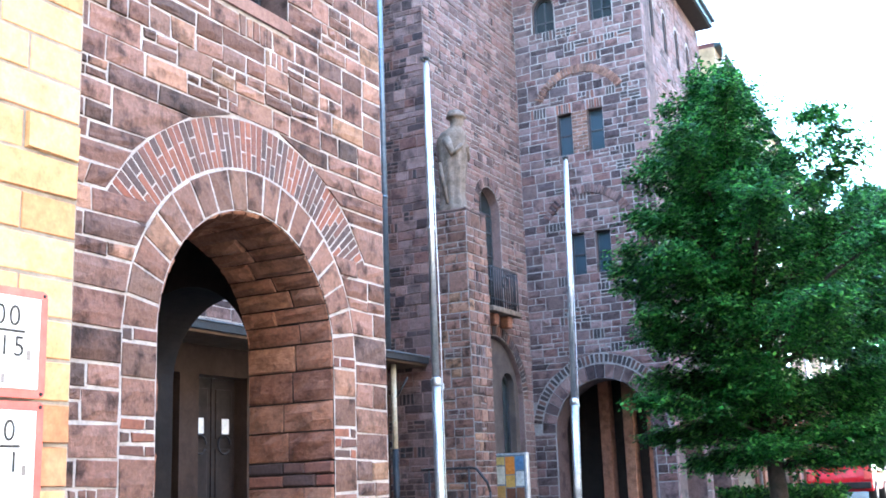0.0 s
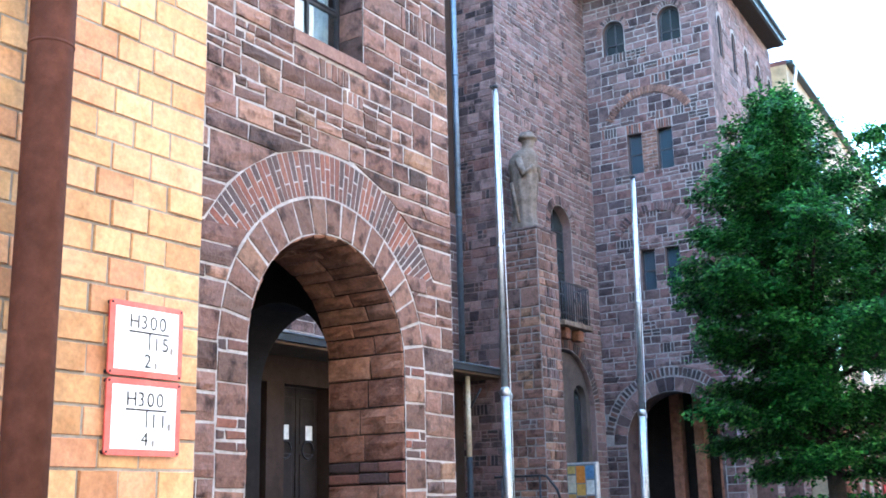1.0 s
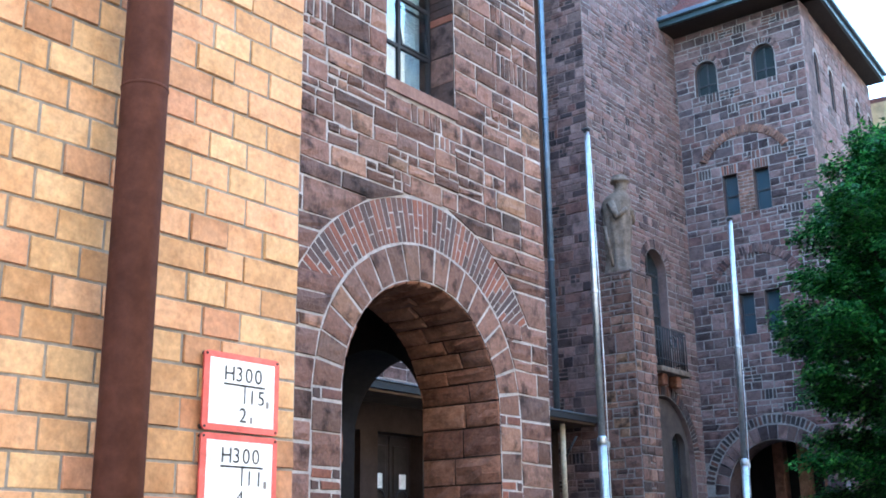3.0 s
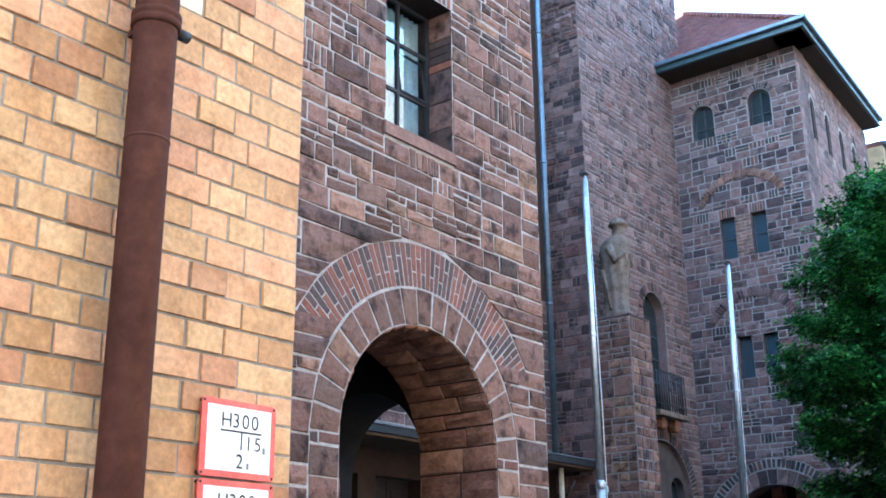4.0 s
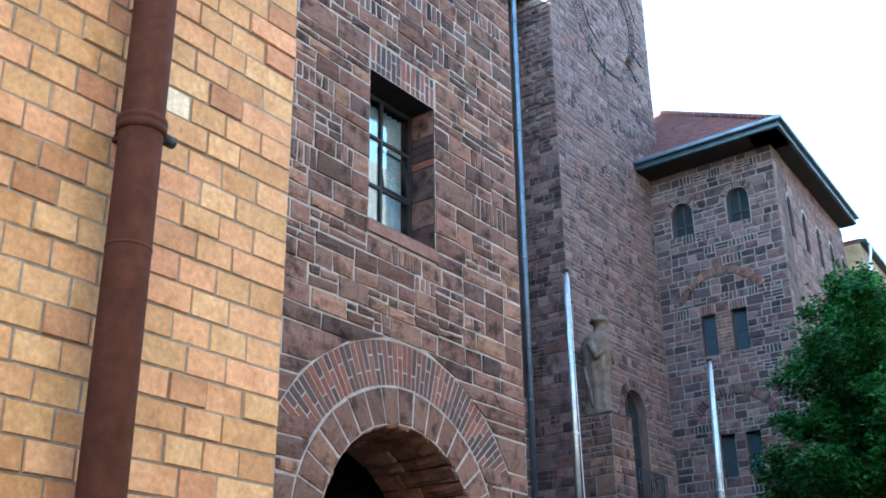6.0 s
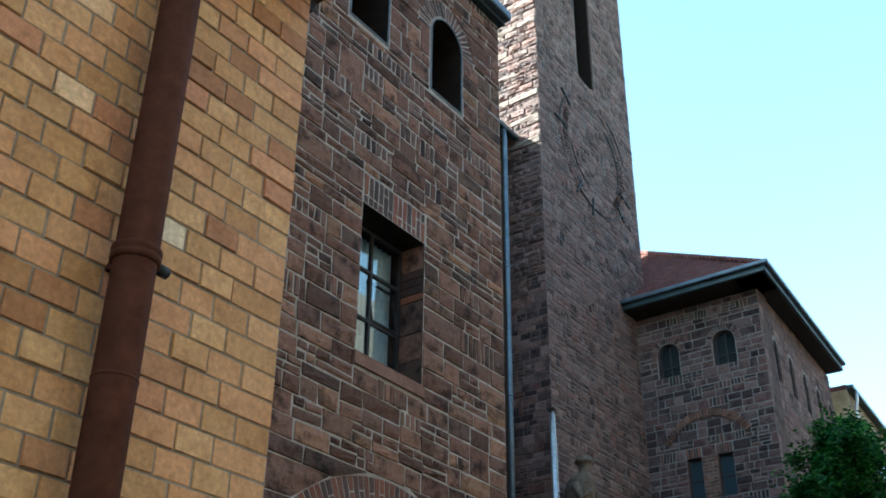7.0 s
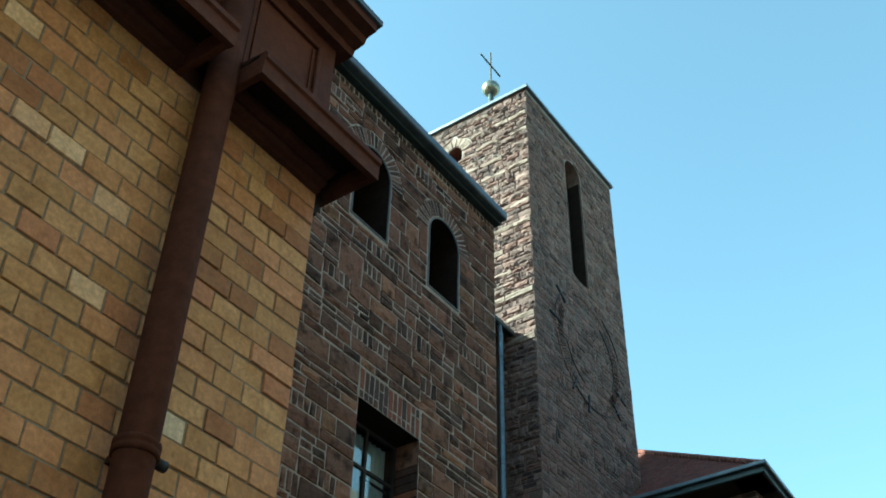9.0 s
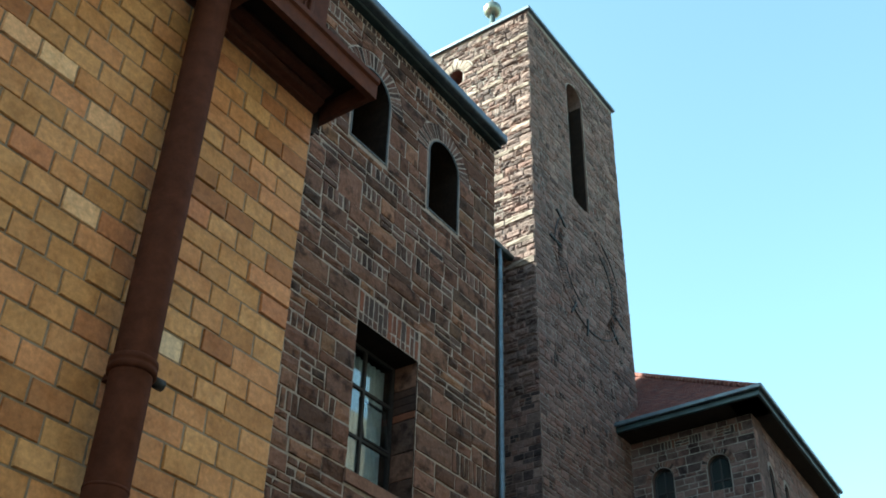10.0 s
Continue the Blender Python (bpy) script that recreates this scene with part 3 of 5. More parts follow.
def lay_porch():
    rng = random.Random(11)
    holes = [span_arch(AC, AR + 0.34, -0.3, AS), span_rect(WIN[0], WIN[1], WIN[2] - 0.16, WIN[3]), span_rect(WIN[0] - 0.02, WIN[1] + 0.02, WIN[3], WIN[3] + 0.36)]

    def hood(v):
        if v < AS + 0.93 or v > AS + 1.865:
            return None
        h = max(0.3, math.sqrt(max(0.0, 1.865 ** 2 - (v - AS) ** 2)))
        return (AC - h, AC + h)
    holes[0] = (lambda small, big: lambda v: big(v) or small(v))(holes[0], hood)
    tops = []
    for u, r, a, b in UPPER:
        tops.append((lambda u, r, a, b: lambda v: (span_arch(u, r + 0.26, b - 0.02, b)(v) or span_arch(u, r + 0.02, a - 0.05, b)(v)))(u, r, a, b))
    holes += tops
    split = WIN[3] + 0.36
    quads = lay_ashlar(rng, P0, P1, 0.0, split, holes, heights=(0.16, 0.27), lengths=(0.22, 0.52), fancy=0.38, tall=0.55, breaks=(AS + 0.93, AS + 1.40, AS + 1.70, AS + 1.865, WIN[2] - 0.16, WIN[2], WIN[3]))
    lay(porch, w_porch, quads, {"s": "pink", "b": "pink"}, 0.020, (0.004, 0.016), 0.006, rng, rough=0.014, skew=0.45, near=lambda u, v: u > 5.4 and 1.4 < v < 5.6, limit=300)
    quads = lay_ashlar(rng, P0, P1, split, PZ - 0.12, holes, heights=(0.14, 0.24), lengths=(0.22, 0.50), fancy=0.62, tall=0.6, breaks=(9.37, 9.45, 10.30, 10.38, 10.90, 10.99))
    lay(porch, w_porch, quads, {"s": "pink", "b": "grey"}, 0.022, (0.004, 0.016), 0.006, rng, rough=0.014, skew=0.45)
    n = 52
    lay(porch, w_porch, [(rect(P0 + (P1 - P0) * k / n, P0 + (P1 - P0) * (k + 1) / n, PZ - 0.12, PZ - 0.025), "b") for k in range(n)], {"b": "dark"}, 0.024, (0.004, 0.010), 0.003, rng, near=lambda u, v: True, names=("brick", "brick"))
    # arch rings
    stones = [(q, "s") for q in ring(AC, AS, AR, AR + 0.34, 0, 180, 19, rng)]
    v = AS
    hs = [0.10, 0.25, 0.27, 0.09, 0.09, 0.09, 0.29, 0.25, 0.3, 0.27, 0.26, 0.26]
    for side in (-1, 1):
        v = AS
        for k, h in enumerate(hs):
            a, b = sorted((AC + side * AR, AC + side * (AR + 0.34)))
            if h < 0.15:
                m = (a + b) / 2 + (0.07 if k % 2 else -0.07)
                stones += [(rect(a, m, v - h, v), "b"), (rect(m, b, v - h, v), "b")]
            else:
                stones.append((rect(a, b, v - h, v), "s"))
            v -= h
    lay(porch, w_porch, stones, {"s": "voussoir", "b": "clinker"}, 0.022, (0.004, 0.012), 0.006, rng, rough=0.010, near=lambda u, v: True, names=("voussoir", "brick"))
    lay(porch, w_porch, [(q, "b") for q in ring(AC, AS, AR + 0.345, AR + 0.765, 29, 150, 52, rng, True)], {"b": "clinker"}, 0.013, (0.002, 0.006), 0.002, rng, skew=0.12,
        near=lambda u, v: True, names=("brick", "brick"))
    for u, r, a, b in UPPER:
        lay(porch, w_porch, [(q, "b") for q in ring(u, b, r + 0.015, r + 0.25, -4, 184, 23, rng)], {"b": "grey"}, 0.018, (0.002, 0.006), 0.002, rng, near=lambda u, v: True, names=("brick", "brick"))
    n = 13
    flat = []
    for k in range(n):
        a, b = WIN[0] + (WIN[1] - WIN[0]) * k / n, WIN[0] + (WIN[1] - WIN[0]) * (k + 1) / n
        m = WIN[3] + rng.choice((0.1, 0.24))
        flat += [(rect(a, b, WIN[3], m), "b"), (rect(a, b, m, WIN[3] + 0.35), "b")]
    lay(porch, w_porch, flat, {"b": "clinker"}, 0.019, (0.002, 0.006), 0.002, rng, near=lambda u, v: True, names=("brick", "brick"))
    # reveal of the arch: blocks along the jambs and the vault
    def tunnel(u, v, n):
        """u: angle along the soffit in metres from the spring, v: depth into the wall, n: towards the opening."""
        if u < 0:
            return (PX - v, AC + AR - n, AS + u)
        L = math.pi * AR
        if u > L:
            return (PX - v, AC - AR + n, AS - (u - L))
        a = u / AR
        return (PX - v, AC + (AR - n) * math.cos(a), AS + (AR - n) * math.sin(a))
    quads = []
    u = -2.52
    while u < math.pi * AR + 2.7:
        h = rng.choice((0.24, 0.28, 0.3, 0.26) if u < 0 or u > math.pi * AR else (0.15, 0.17, 0.19))
        cut = rng.uniform(0.3, 0.65)
        if -1.25 < u < -1.0 or math.pi * AR + 0.9 < u < math.pi * AR + 1.1:
            for k in range(2):
                quads += [([(u, a), (u + 0.11, a), (u + 0.11, b), (u, b)][::-1], "b") for a, b in ((0, 0.2 + 0.12 * k), (0.2 + 0.12 * k, 0.56), (0.56, DEEP))]
                u += 0.11
            continue
        for a, b in ((0.0, cut), (cut, DEEP)):
            quads.append(([(u, a), (u + h, a), (u + h, b), (u, b)][::-1], "s"))
        u += h
    lay(porch, tunnel, quads, {"s": "warm", "b": "clinker"}, 0.014, (0.008, 0.036), 0.012, rng, rough=0.04, near=lambda u, v: u < 3.0, names=("reveal_stone", "brick"))
    # window and upper window reveals, courses of stone on the visible side
    for y1, z0, z1 in ((WIN[1], WIN[2], WIN[3]),):
        v, quads = z0, []
        while v < z1 - 0.02:
            h = min(rng.choice((0.32, 0.36, 0.09, 0.3)), z1 - v)
            quads.append((rect(PX - 0.30, PX - 0.005, v, v + h), "b" if h < 0.12 else "s"))
            v += h
        lay(porch, facing_south(y1), quads, {"s": "pink", "b": "clinker"}, 0.01, (0.004, 0.008), 0.004, rng, near=lambda u, v: True, names=("reveal_stone", "brick"))
    y0, y1, z = WIN[0] - 0.02, WIN[1] + 0.02, WIN[2]
    verts = [(x, y, h) for y in (y0, y1) for x, h in ((PX - 0.33, z - 0.13), (PX + 0.03, z - 0.13), (PX + 0.03, z - 0.012), (PX + 0.012, z + 0.004), (PX - 0.33, z + 0.20))]
    mesh("window_sill", verts, [(0, 1, 6, 5), (1, 2, 7, 6), (2, 3, 8, 7), (3, 4, 9, 8), (4, 0, 5, 9), (4, 3, 2, 1, 0), (5, 6, 7, 8, 9)], sill_pink, porch)


def steel_window(name, label, w, u0, u1, v0, v1, back, bars_u, bars_v, glass_mat, thick=0.035):
    win = thing(name, label, "window", kind="structure")
    def bar(nm, a, b, c, d, n0, n1):
        lo, hi = w(a, c, n0), w(b, d, n1)
        part(nm, box_bm([min(p) for p in zip(lo, hi)], [max(p) for p in zip(lo, hi)], 0.004), iron, win)
    for a, b, c, d in ((u0, u0 + thick, v0, v1), (u1 - thick, u1, v0, v1), (u0 + thick, u1 - thick, v0, v0 + thick), (u0 + thick, u1 - thick, v1 - thick, v1)):
        bar("window_frame", a, b, c, d, -back - 0.04, -back)
    for u in bars_u:
        bar("mullion", u - thick / 2, u + thick / 2, v0 + thick, v1 - thick, -back - 0.035, -back + 0.004)
    for v in bars_v:
        bar("glazing_bar", u0 + thick, u1 - thick, v - thick / 2, v + thick / 2, -back - 0.033, -back + 0.001)
    us, vs = [u0, *bars_u, u1], [v0, *bars_v, v1]
    for a, b in zip(us, us[1:]):
        for c, d in zip(vs, vs[1:]):
            lo, hi = w(a + 0.012, c + 0.012, -back - 0.026), w(b - 0.012, d - 0.012, -back - 0.02)
            part("pane", box_bm([min(p) for p in zip(lo, hi)], [max(p) for p in zip(lo, hi)]), glass_mat, win)
    return win


def arched_window(name, label, w, u, r, v0, spring, back, glass_mat, rim=None, bars=True):
    win = thing(name, label, "window", kind="structure")
    outer, inner = arch(u, r, v0, spring, 20), arch(u, r - 0.045, v0 + 0.045, spring, 20)
    slab("window_frame", lambda a, b, n: w(a, b, n - back), outer, [inner], 0.05, rim or iron, win)
    slab("pane", lambda a, b, n: w(a, b, n - back - 0.03), inner, [], 0.006, glass_mat, win)
    if bars:
        for a, b, c, d in ((u - 0.015, u + 0.015, v0 + 0.045, spring + r - 0.05), (u - r + 0.045, u + r - 0.045, v0 + (spring - v0) * 0.45, v0 + (spring - v0) * 0.45 + 0.03)):
            lo, hi = w(a, c, -back - 0.028), w(b, d, -back - 0.004)
            part("glazing_bar", box_bm([min(p) for p in zip(lo, hi)], [max(p) for p in zip(lo, hi)]), iron, win)
    return win


steel_window("window_1", "tall steel-framed window with six panes and a white curtain", w_porch, WIN[0], WIN[1], WIN[2] + 0.19, WIN[3], 0.30, [7.45], [6.31, 6.85], pane_clear, thick=0.036)
sash = thing("vent_sash", "narrow steel vent sash tilted slightly open", "window")
for lo, hi in (((0, 0, 0.0), (0.025, 0.42, 0.022)), ((0, 0, 0.47), (0.025, 0.42, 0.492)), ((0, 0, 0.022), (0.025, 0.022, 0.47)), ((0, 0.398, 0.022), (0.025, 0.42, 0.47))):
    part("sash_bar", box_bm(lo, hi, 0.003), iron, sash)
sash.matrix_basis = pose(PX - 0.315, 7.478, 6.33, 0, -9, 0)
curtains = thing("curtain", "white net curtain and a blue sheet for reflected sky behind the steel window", "curtain", (PX - 0.44, WIN[0], WIN[2]))
folds = [(0.015 * math.sin(k * 1.1) - 0.02, 0.50 + 0.58 * k / 40) for k in range(41)]
mesh("cloth", [(n, u, z) for z in (0.0, WIN[3] - WIN[2]) for n, u in folds], [(k, k + 1, 42 + k, 41 + k) for k in range(40)], curtain, curtains, True)
# blue sheet imitates the sky's reflection in the left panes
mesh("cloth", [(n - 0.02, u * 0.5 + 0.03, z) for z in (0.0, WIN[3] - WIN[2]) for n, u in folds], [(k, k + 1, 42 + k, 41 + k) for k in range(40)], mottled("blue of reflected sky", [(0.3, (0.16, 0.30, 0.46)), (0.7, (0.22, 0.38, 0.62))], scale=5, bump=0.2), curtains, True)
for k, (u, r, a, b) in enumerate(UPPER):
    win = thing("window_%d" % (k + 2), "round-headed belfry opening with a pale lead edge", "window", kind="structure")
    slab("lead_rim", lambda p, q, n: w_porch(p, q, n + 0.012), arch(u, r, a, b, 20), [arch(u, r - 0.016, a + 0.016, b, 20)], 0.018, lead, win)
    # added black sheet stands in for the unlit room behind the open hole
    part("shutter", box_bm((PX - 0.66, u - r - 0.1, a - 0.1), (PX - 0.655, u + r + 0.1, b + r + 0.1)), iron, win)
    part("ledge", box_bm((PX - 0.6, u - r + 0.03, a + 0.45), (PX - 0.45, u + r - 0.03, a + 0.6), 0.01), MAT["pink", "object"], win)

eave = structure("eaves_porch", "dark green copper eaves along the porch roof", "eaves")
part("fascia", box_bm((PX - 1.5, P0 - 0.3, PZ - 0.02), (PX + 0.10, P1 + 0.03, PZ + 0.03), 0.008), copper, eave)
part("gutter", box_bm((PX + 0.06, P0 - 0.3, PZ + 0.032), (PX + 0.20, P1 + 0.05, PZ + 0.17), 0.03), zinc, eave)
mesh("roof_sheet", [(PX + 0.1, P0, PZ + 0.08), (PX + 0.1, P1 + 0.02, PZ + 0.08), (-8.6, P1 + 0.02, PZ + 1.0), (-8.6, P0, PZ + 1.0), (-11.2, P0, PZ + 0.1), (-11.2, P1 + 0.02, PZ + 0.1)],
     [(0, 1, 2, 3), (3, 2, 5, 4)], copper, eave)

# ---- nave behind, canopy, doors ----
NX = -11.2
plaster_brown = mottled("brown porch plaster", [(0.3, (0.034, 0.021, 0.015)), (0.7, (0.052, 0.033, 0.024))], scale=1.5)
nave = structure("wall_nave", "tall grey sandstone nave wall behind the porch", "wall")
DOORS = [(11.7, 12.45), (12.85, 13.95)]
slab("core", facing_street(NX), rect(-14.0, 18.08, -0.3, 16.75), [rect(a, b, -0.1, 3.37) for a, b in DOORS], 0.6, plaster_brown, nave)
mesh("roof", [(NX + 0.35, -14, 16.8), (NX + 0.35, 18.07, 16.8), (-18.5, 18.07, 19.2), (-18.5, -14, 19.2), (-26, -14, 16.8), (-26, 18.07, 16.8)], [(0, 1, 2, 3), (3, 2, 5, 4)], tile_red, nave)
part("gutter", box_bm((NX + 0.25, -14, 16.68), (NX + 0.42, 18.07, 16.82), 0.03), copper, nave)
part("interior_back", box_bm((NX - 2.0, 11, -0.3), (NX - 1.9, 15, 4)), plaster_shade, nave)
canopy = thing("canopy", "flat canopy with zinc edge over the church doors", "canopy", (-10.7, 14, 3.9))
def at_canopy(bm):
    bmesh.ops.translate(bm, verts=bm.verts[:], vec=(10.7, -14, -3.9))
    return bm
part("roof_slab", at_canopy(box_bm((NX, 9.4, 3.80), (-10.34, 18.07, 3.93), 0.01)), mottled("tan boarded soffit", [(0.3, (0.10, 0.068, 0.045)), (0.7, (0.15, 0.10, 0.066))]), canopy)
part("edge_trim", at_canopy(box_bm((-10.338, 9.4, 3.84), (-10.29, 18.07, 3.96), 0.012)), iron, canopy)
part("edge_lip", at_canopy(box_bm((-10.40, 9.4, 3.962), (-10.27, 18.07, 3.985), 0.006)), lead, canopy)
part("rain_pipe", at_canopy(tube_bm([(-10.6, 17.3, 3.8), (-10.6, 17.3, 2.3)], 0.05)), mottled("cream painted pipe", [(0.3, (0.5, 0.42, 0.30)), (0.7, (0.58, 0.5, 0.37))]), canopy)
part("rain_pipe_foot", at_canopy(tube_bm([(-10.6, 17.3, 2.3), (-10.6, 17.3, 0.3)], 0.058)), iron, canopy)
part("brace", at_canopy(tube_bm([(-10.6, 17.32, 3.15), (-10.32, 17.32, 3.55)], 0.02, 8)), iron, canopy)


def church_door(a, b, leaves):
    d = thing("church_door", "dark oak double door with iron ring fittings" if leaves > 1 else "dark oak door standing open in shade", "door", (NX - 0.25, a, 0))
    def at_door(bm):
        bmesh.ops.translate(bm, verts=bm.verts[:], vec=(-NX + 0.25, -a, 0))
        return bm
    x = NX - 0.25
    for k in range(leaves):
        u0, u1 = a + (b - a) * k / leaves + 0.01, a + (b - a) * (k + 1) / leaves - 0.01
        leaf_ob = part("leaf", at_door(box_bm((x - 0.06, u0, 0.0), (x, u1, 3.36), 0.008)), oak_dark, d)
        for z0, z1 in ((0.2, 1.2), (1.35, 2.3), (2.45, 3.2)):
            part("panel", at_door(box_bm((x - 0.002, u0 + 0.08, z0), (x + 0.018, u1 - 0.08, z1), 0.012)), oak_dark, d)
        if leaves > 1:
            for z in (1.28, 2.36):
                part("iron_scroll", at_door(tube_bm([(x + 0.03, (u0 + u1) / 2 + 0.14 * math.cos(t), z + 0.14 * math.sin(t)) for t in [0.3 * j for j in range(20)]], 0.014, 6)), iron, d)
    return d


church_door(*DOORS[0], 1)
church_door(*DOORS[1], 2)
for y in (13.05, 13.62):
    note = mesh("paper_notice", [(NX - 0.222, y, 2.52), (NX - 0.222, y + 0.16, 2.52), (NX - 0.222, y + 0.16, 2.75), (NX - 0.222, y, 2.75),
                                (NX - 0.226, y, 2.52), (NX - 0.226, y + 0.16, 2.52), (NX - 0.226, y + 0.16, 2.75), (NX - 0.226, y, 2.75)],
                [(0, 1, 2, 3), (7, 6, 5, 4), (0, 4, 5, 1), (1, 5, 6, 2), (2, 6, 7, 3), (3, 7, 4, 0)], paper)
    tagged(note, "small white paper notice on the church door", "notice", "notices")


def lay_nave():
    rng = random.Random(17)
    quads = lay_ashlar(rng, 9.5, 18.05, 3.99, 7.2, [], heights=(0.17, 0.28), lengths=(0.26, 0.6), fancy=0.2)
    part("core_upper", box_bm((NX + 0.001, 9.4, 3.985), (NX + 0.02, 18.06, 7.2)), mortar_light, nave)
    lay(nave, facing_street(NX + 0.02), quads, {"s": "grey", "b": "dark"}, 0.02, (0.003, 0.012), 0.005, rng)


# ---- tower ----
TX, T0, T1, TZ = -10.2, 18.08, 23.05, 25.15
TB = -15.4
SLIT = (20.6, 0.45, 19.7, 23.75)
BALC_DOOR = (20.68, 0.48, 5.15, 7.33)
NICHE = (20.66, 1.245, 0.2, 3.38)
LOW_DOOR = (21.42, 0.30, 0.2, 3.62)
tower = structure("wall_tower", "square church tower of grey-brown sandstone blocks", "wall")
w_front, w_left = facing_street(TX), facing_south(T0)
slab("core_front", w_front, rect(T0, T1, -0.3, TZ), [arch(*SLIT), arch(*BALC_DOOR), arch(*NICHE, 30)], 0.9, mortar_grey, tower, MAT["tower", "object"])
slab("niche_back", facing_street(TX - 0.12), rect(NICHE[0] - 1.244, NICHE[0] + 1.244, 0.2, NICHE[3] + 1.2), [arch(*LOW_DOOR)], 0.3, mottled("smooth grey plaster", [(0.3, (0.055, 0.044, 0.040)), (0.7, (0.085, 0.068, 0.061))], scale=1.2), tower)
slab("core_left", w_left, rect(TB, TX - 0.9, -0.3, TZ), [arch(-12.65, 0.26, 23.4, 23.85)], 0.9, mortar_grey, tower, MAT["grey", "object"])
part("core_right", box_bm((TB, T1 - 0.9, -0.3), (TX - 0.91, T1, TZ)), mortar_grey, tower)
part("core_back", box_bm((TB - 0.3, T0, -0.3), (TB - 0.01, T1, TZ)), mortar_grey, tower)
part("slit_dark_louvre", box_bm((TX - 0.50, SLIT[0] - 0.448, 19.72), (TX - 0.42, SLIT[0] + 0.448, 24.3)), oak_dark, tower)
# added dark sheet, imitates shade on the slit's far reveal
part("slit_lining", box_bm((TX - 0.41, SLIT[0] + 0.43, 19.74), (TX - 0.05, SLIT[0] + 0.447, 23.74)), reveal_shade, tower)
part("round_window_shutter", box_bm((-13.1, T0 + 0.5, 23.2), (-12.2, T0 + 0.6, 24.3)), oak_dark, tower)
# spur wall that carries the statue
BX, B1, BZ = -9.41, 18.89, 6.66
slab("spur_core", w_left, rect(TX + 0.005, BX, -0.3, BZ), [], B1 - T0, mortar_grey, tower)
part("spur_cap", box_bm((TX + 0.005, T0 - 0.015, BZ), (BX + 0.015, B1 + 0.01, BZ + 0.06), 0.02), MAT["grey", "object"], tower)


def lay_tower():
    rng = random.Random(21)
    ringhole = lambda u, r, a, b, k: (lambda v: span_arch(u, r + k, b - 0.02, b)(v) or span_arch(u, r + 0.02, a, b)(v))
    holes = [ringhole(*SLIT, 0.05), ringhole(*BALC_DOOR, 0.22), ringhole(*NICHE, 0.24)]
    quads = lay_ashlar(rng, T0, T1, 0.0, TZ - 0.1, holes, heights=(0.11, 0.21), lengths=(0.18, 0.42), fancy=0.35, breaks=(3.36, 4.86, 7.31, 8.03, 23.73, 24.25))
    lay(tower, w_front, quads, {"s": "tower", "b": "grey"}, 0.020, (0.004, 0.02), 0.007, rng, rough=0.012, near=lambda u, v: 3.0 < v < 9.5, limit=300)
    quads = lay_ashlar(rng, TB, TX, 13.0, TZ - 0.1, [ringhole(-12.65, 0.26, 23.4, 23.85, 0.36)], heights=(0.09, 0.20), lengths=(0.14, 0.42), fancy=0.25)
    lay(tower, w_left, quads, {"s": "rubble", "b": "rubble"}, 0.018, (0.006, 0.045), 0.016, rng, rough=0.035, skew=0.5)
    quads = lay_ashlar(rng, TB, TX, 0.0, 13.0, [], heights=(0.11, 0.24), lengths=(0.17, 0.42), fancy=0.4)
    lay(tower, w_left, quads, {"s": "grey", "b": "dark"}, 0.02, (0.004, 0.02), 0.008, rng, near=lambda u, v: u > -11.2 and v < 12, limit=290)
    quads = lay_ashlar(rng, TX + 0.005, BX, 0.0, BZ, [], heights=(0.12, 0.26), lengths=(0.18, 0.4), fancy=0.45, tall=0.5)
    lay(tower, w_left, quads, {"s": "pink", "b": "grey"}, 0.022, (0.008, 0.026), 0.010, rng, near=lambda u, v: True, limit=150, rough=0.012)
    quads = lay_ashlar(rng, T0, B1, 0.0, BZ, [], heights=(0.12, 0.26), lengths=(0.16, 0.32), fancy=0.3)
    lay(tower, facing_street(BX), quads, {"s": "pink", "b": "grey"}, 0.022, (0.006, 0.024), 0.009, rng, rough=0.012)
    # rings
    lay(tower, w_front, [(q, "b") for q in ring(BALC_DOOR[0], BALC_DOOR[3], 0.49, 0.70, -5, 185, 27, rng)], {"b": "grey"}, 0.014, (0.01, 0.02), 0.004, rng, near=lambda u, v: True, names=("brick", "brick"))
    lay(tower, w_front, [(q, "s") for q in ring(NICHE[0], NICHE[3], 1.25, 1.48, 0, 180, 47, rng)], {"s": "dark"}, 0.02, (0.012, 0.02), 0.004, rng, near=lambda u, v: True, names=("brick", "brick"))
    lay(tower, w_left, [(q, "s") for q in ring(-12.65, 23.85, 0.27, 0.6, 0, 180, 9, rng)], {"s": "pale"}, 0.016, (0.03, 0.05), 0.01, rng, near=lambda u, v: True, names=("voussoir", "brick"))
    # dressed band courses and quoins on the side face
    bands = []
    for v, h, reach in ((16.4, 0.22, 0.8), (17.1, 0.16, 0.5), (17.8, 0.20, 0.9), (18.6, 0.17, 0.6), (19.3, 0.22, 0.8), (20.1, 0.15, 1.0), (20.75, 0.20, 0.5), (21.5, 0.24, 0.9), (22.2, 0.14, 0.6), (22.75, 0.18, 0.8), (23.5, 0.15, 0.35), (24.1, 0.18, 0.5), (24.75, 0.15, 1.0)):
        u = TX
        while u > TX - 5.1 * reach:
            w = rng.uniform(0.35, 0.9)
            if rng.random() < 0.6 and not (v < 24.4 and v > 23.0 and u < -11.6):
                bands.append((rect(max(TB, u - w), u, v, v + h), "s"))
            u -= w
    lay(tower, w_left, bands, {"s": "pale"}, 0.016, (0.030, 0.052), 0.016, rng, rough=0.035, skew=0.5, near=lambda u, v: True, names=("band_stone", "brick"))
    # clock face let into the wall as rings of set bricks
    c = (20.70, 17.5)
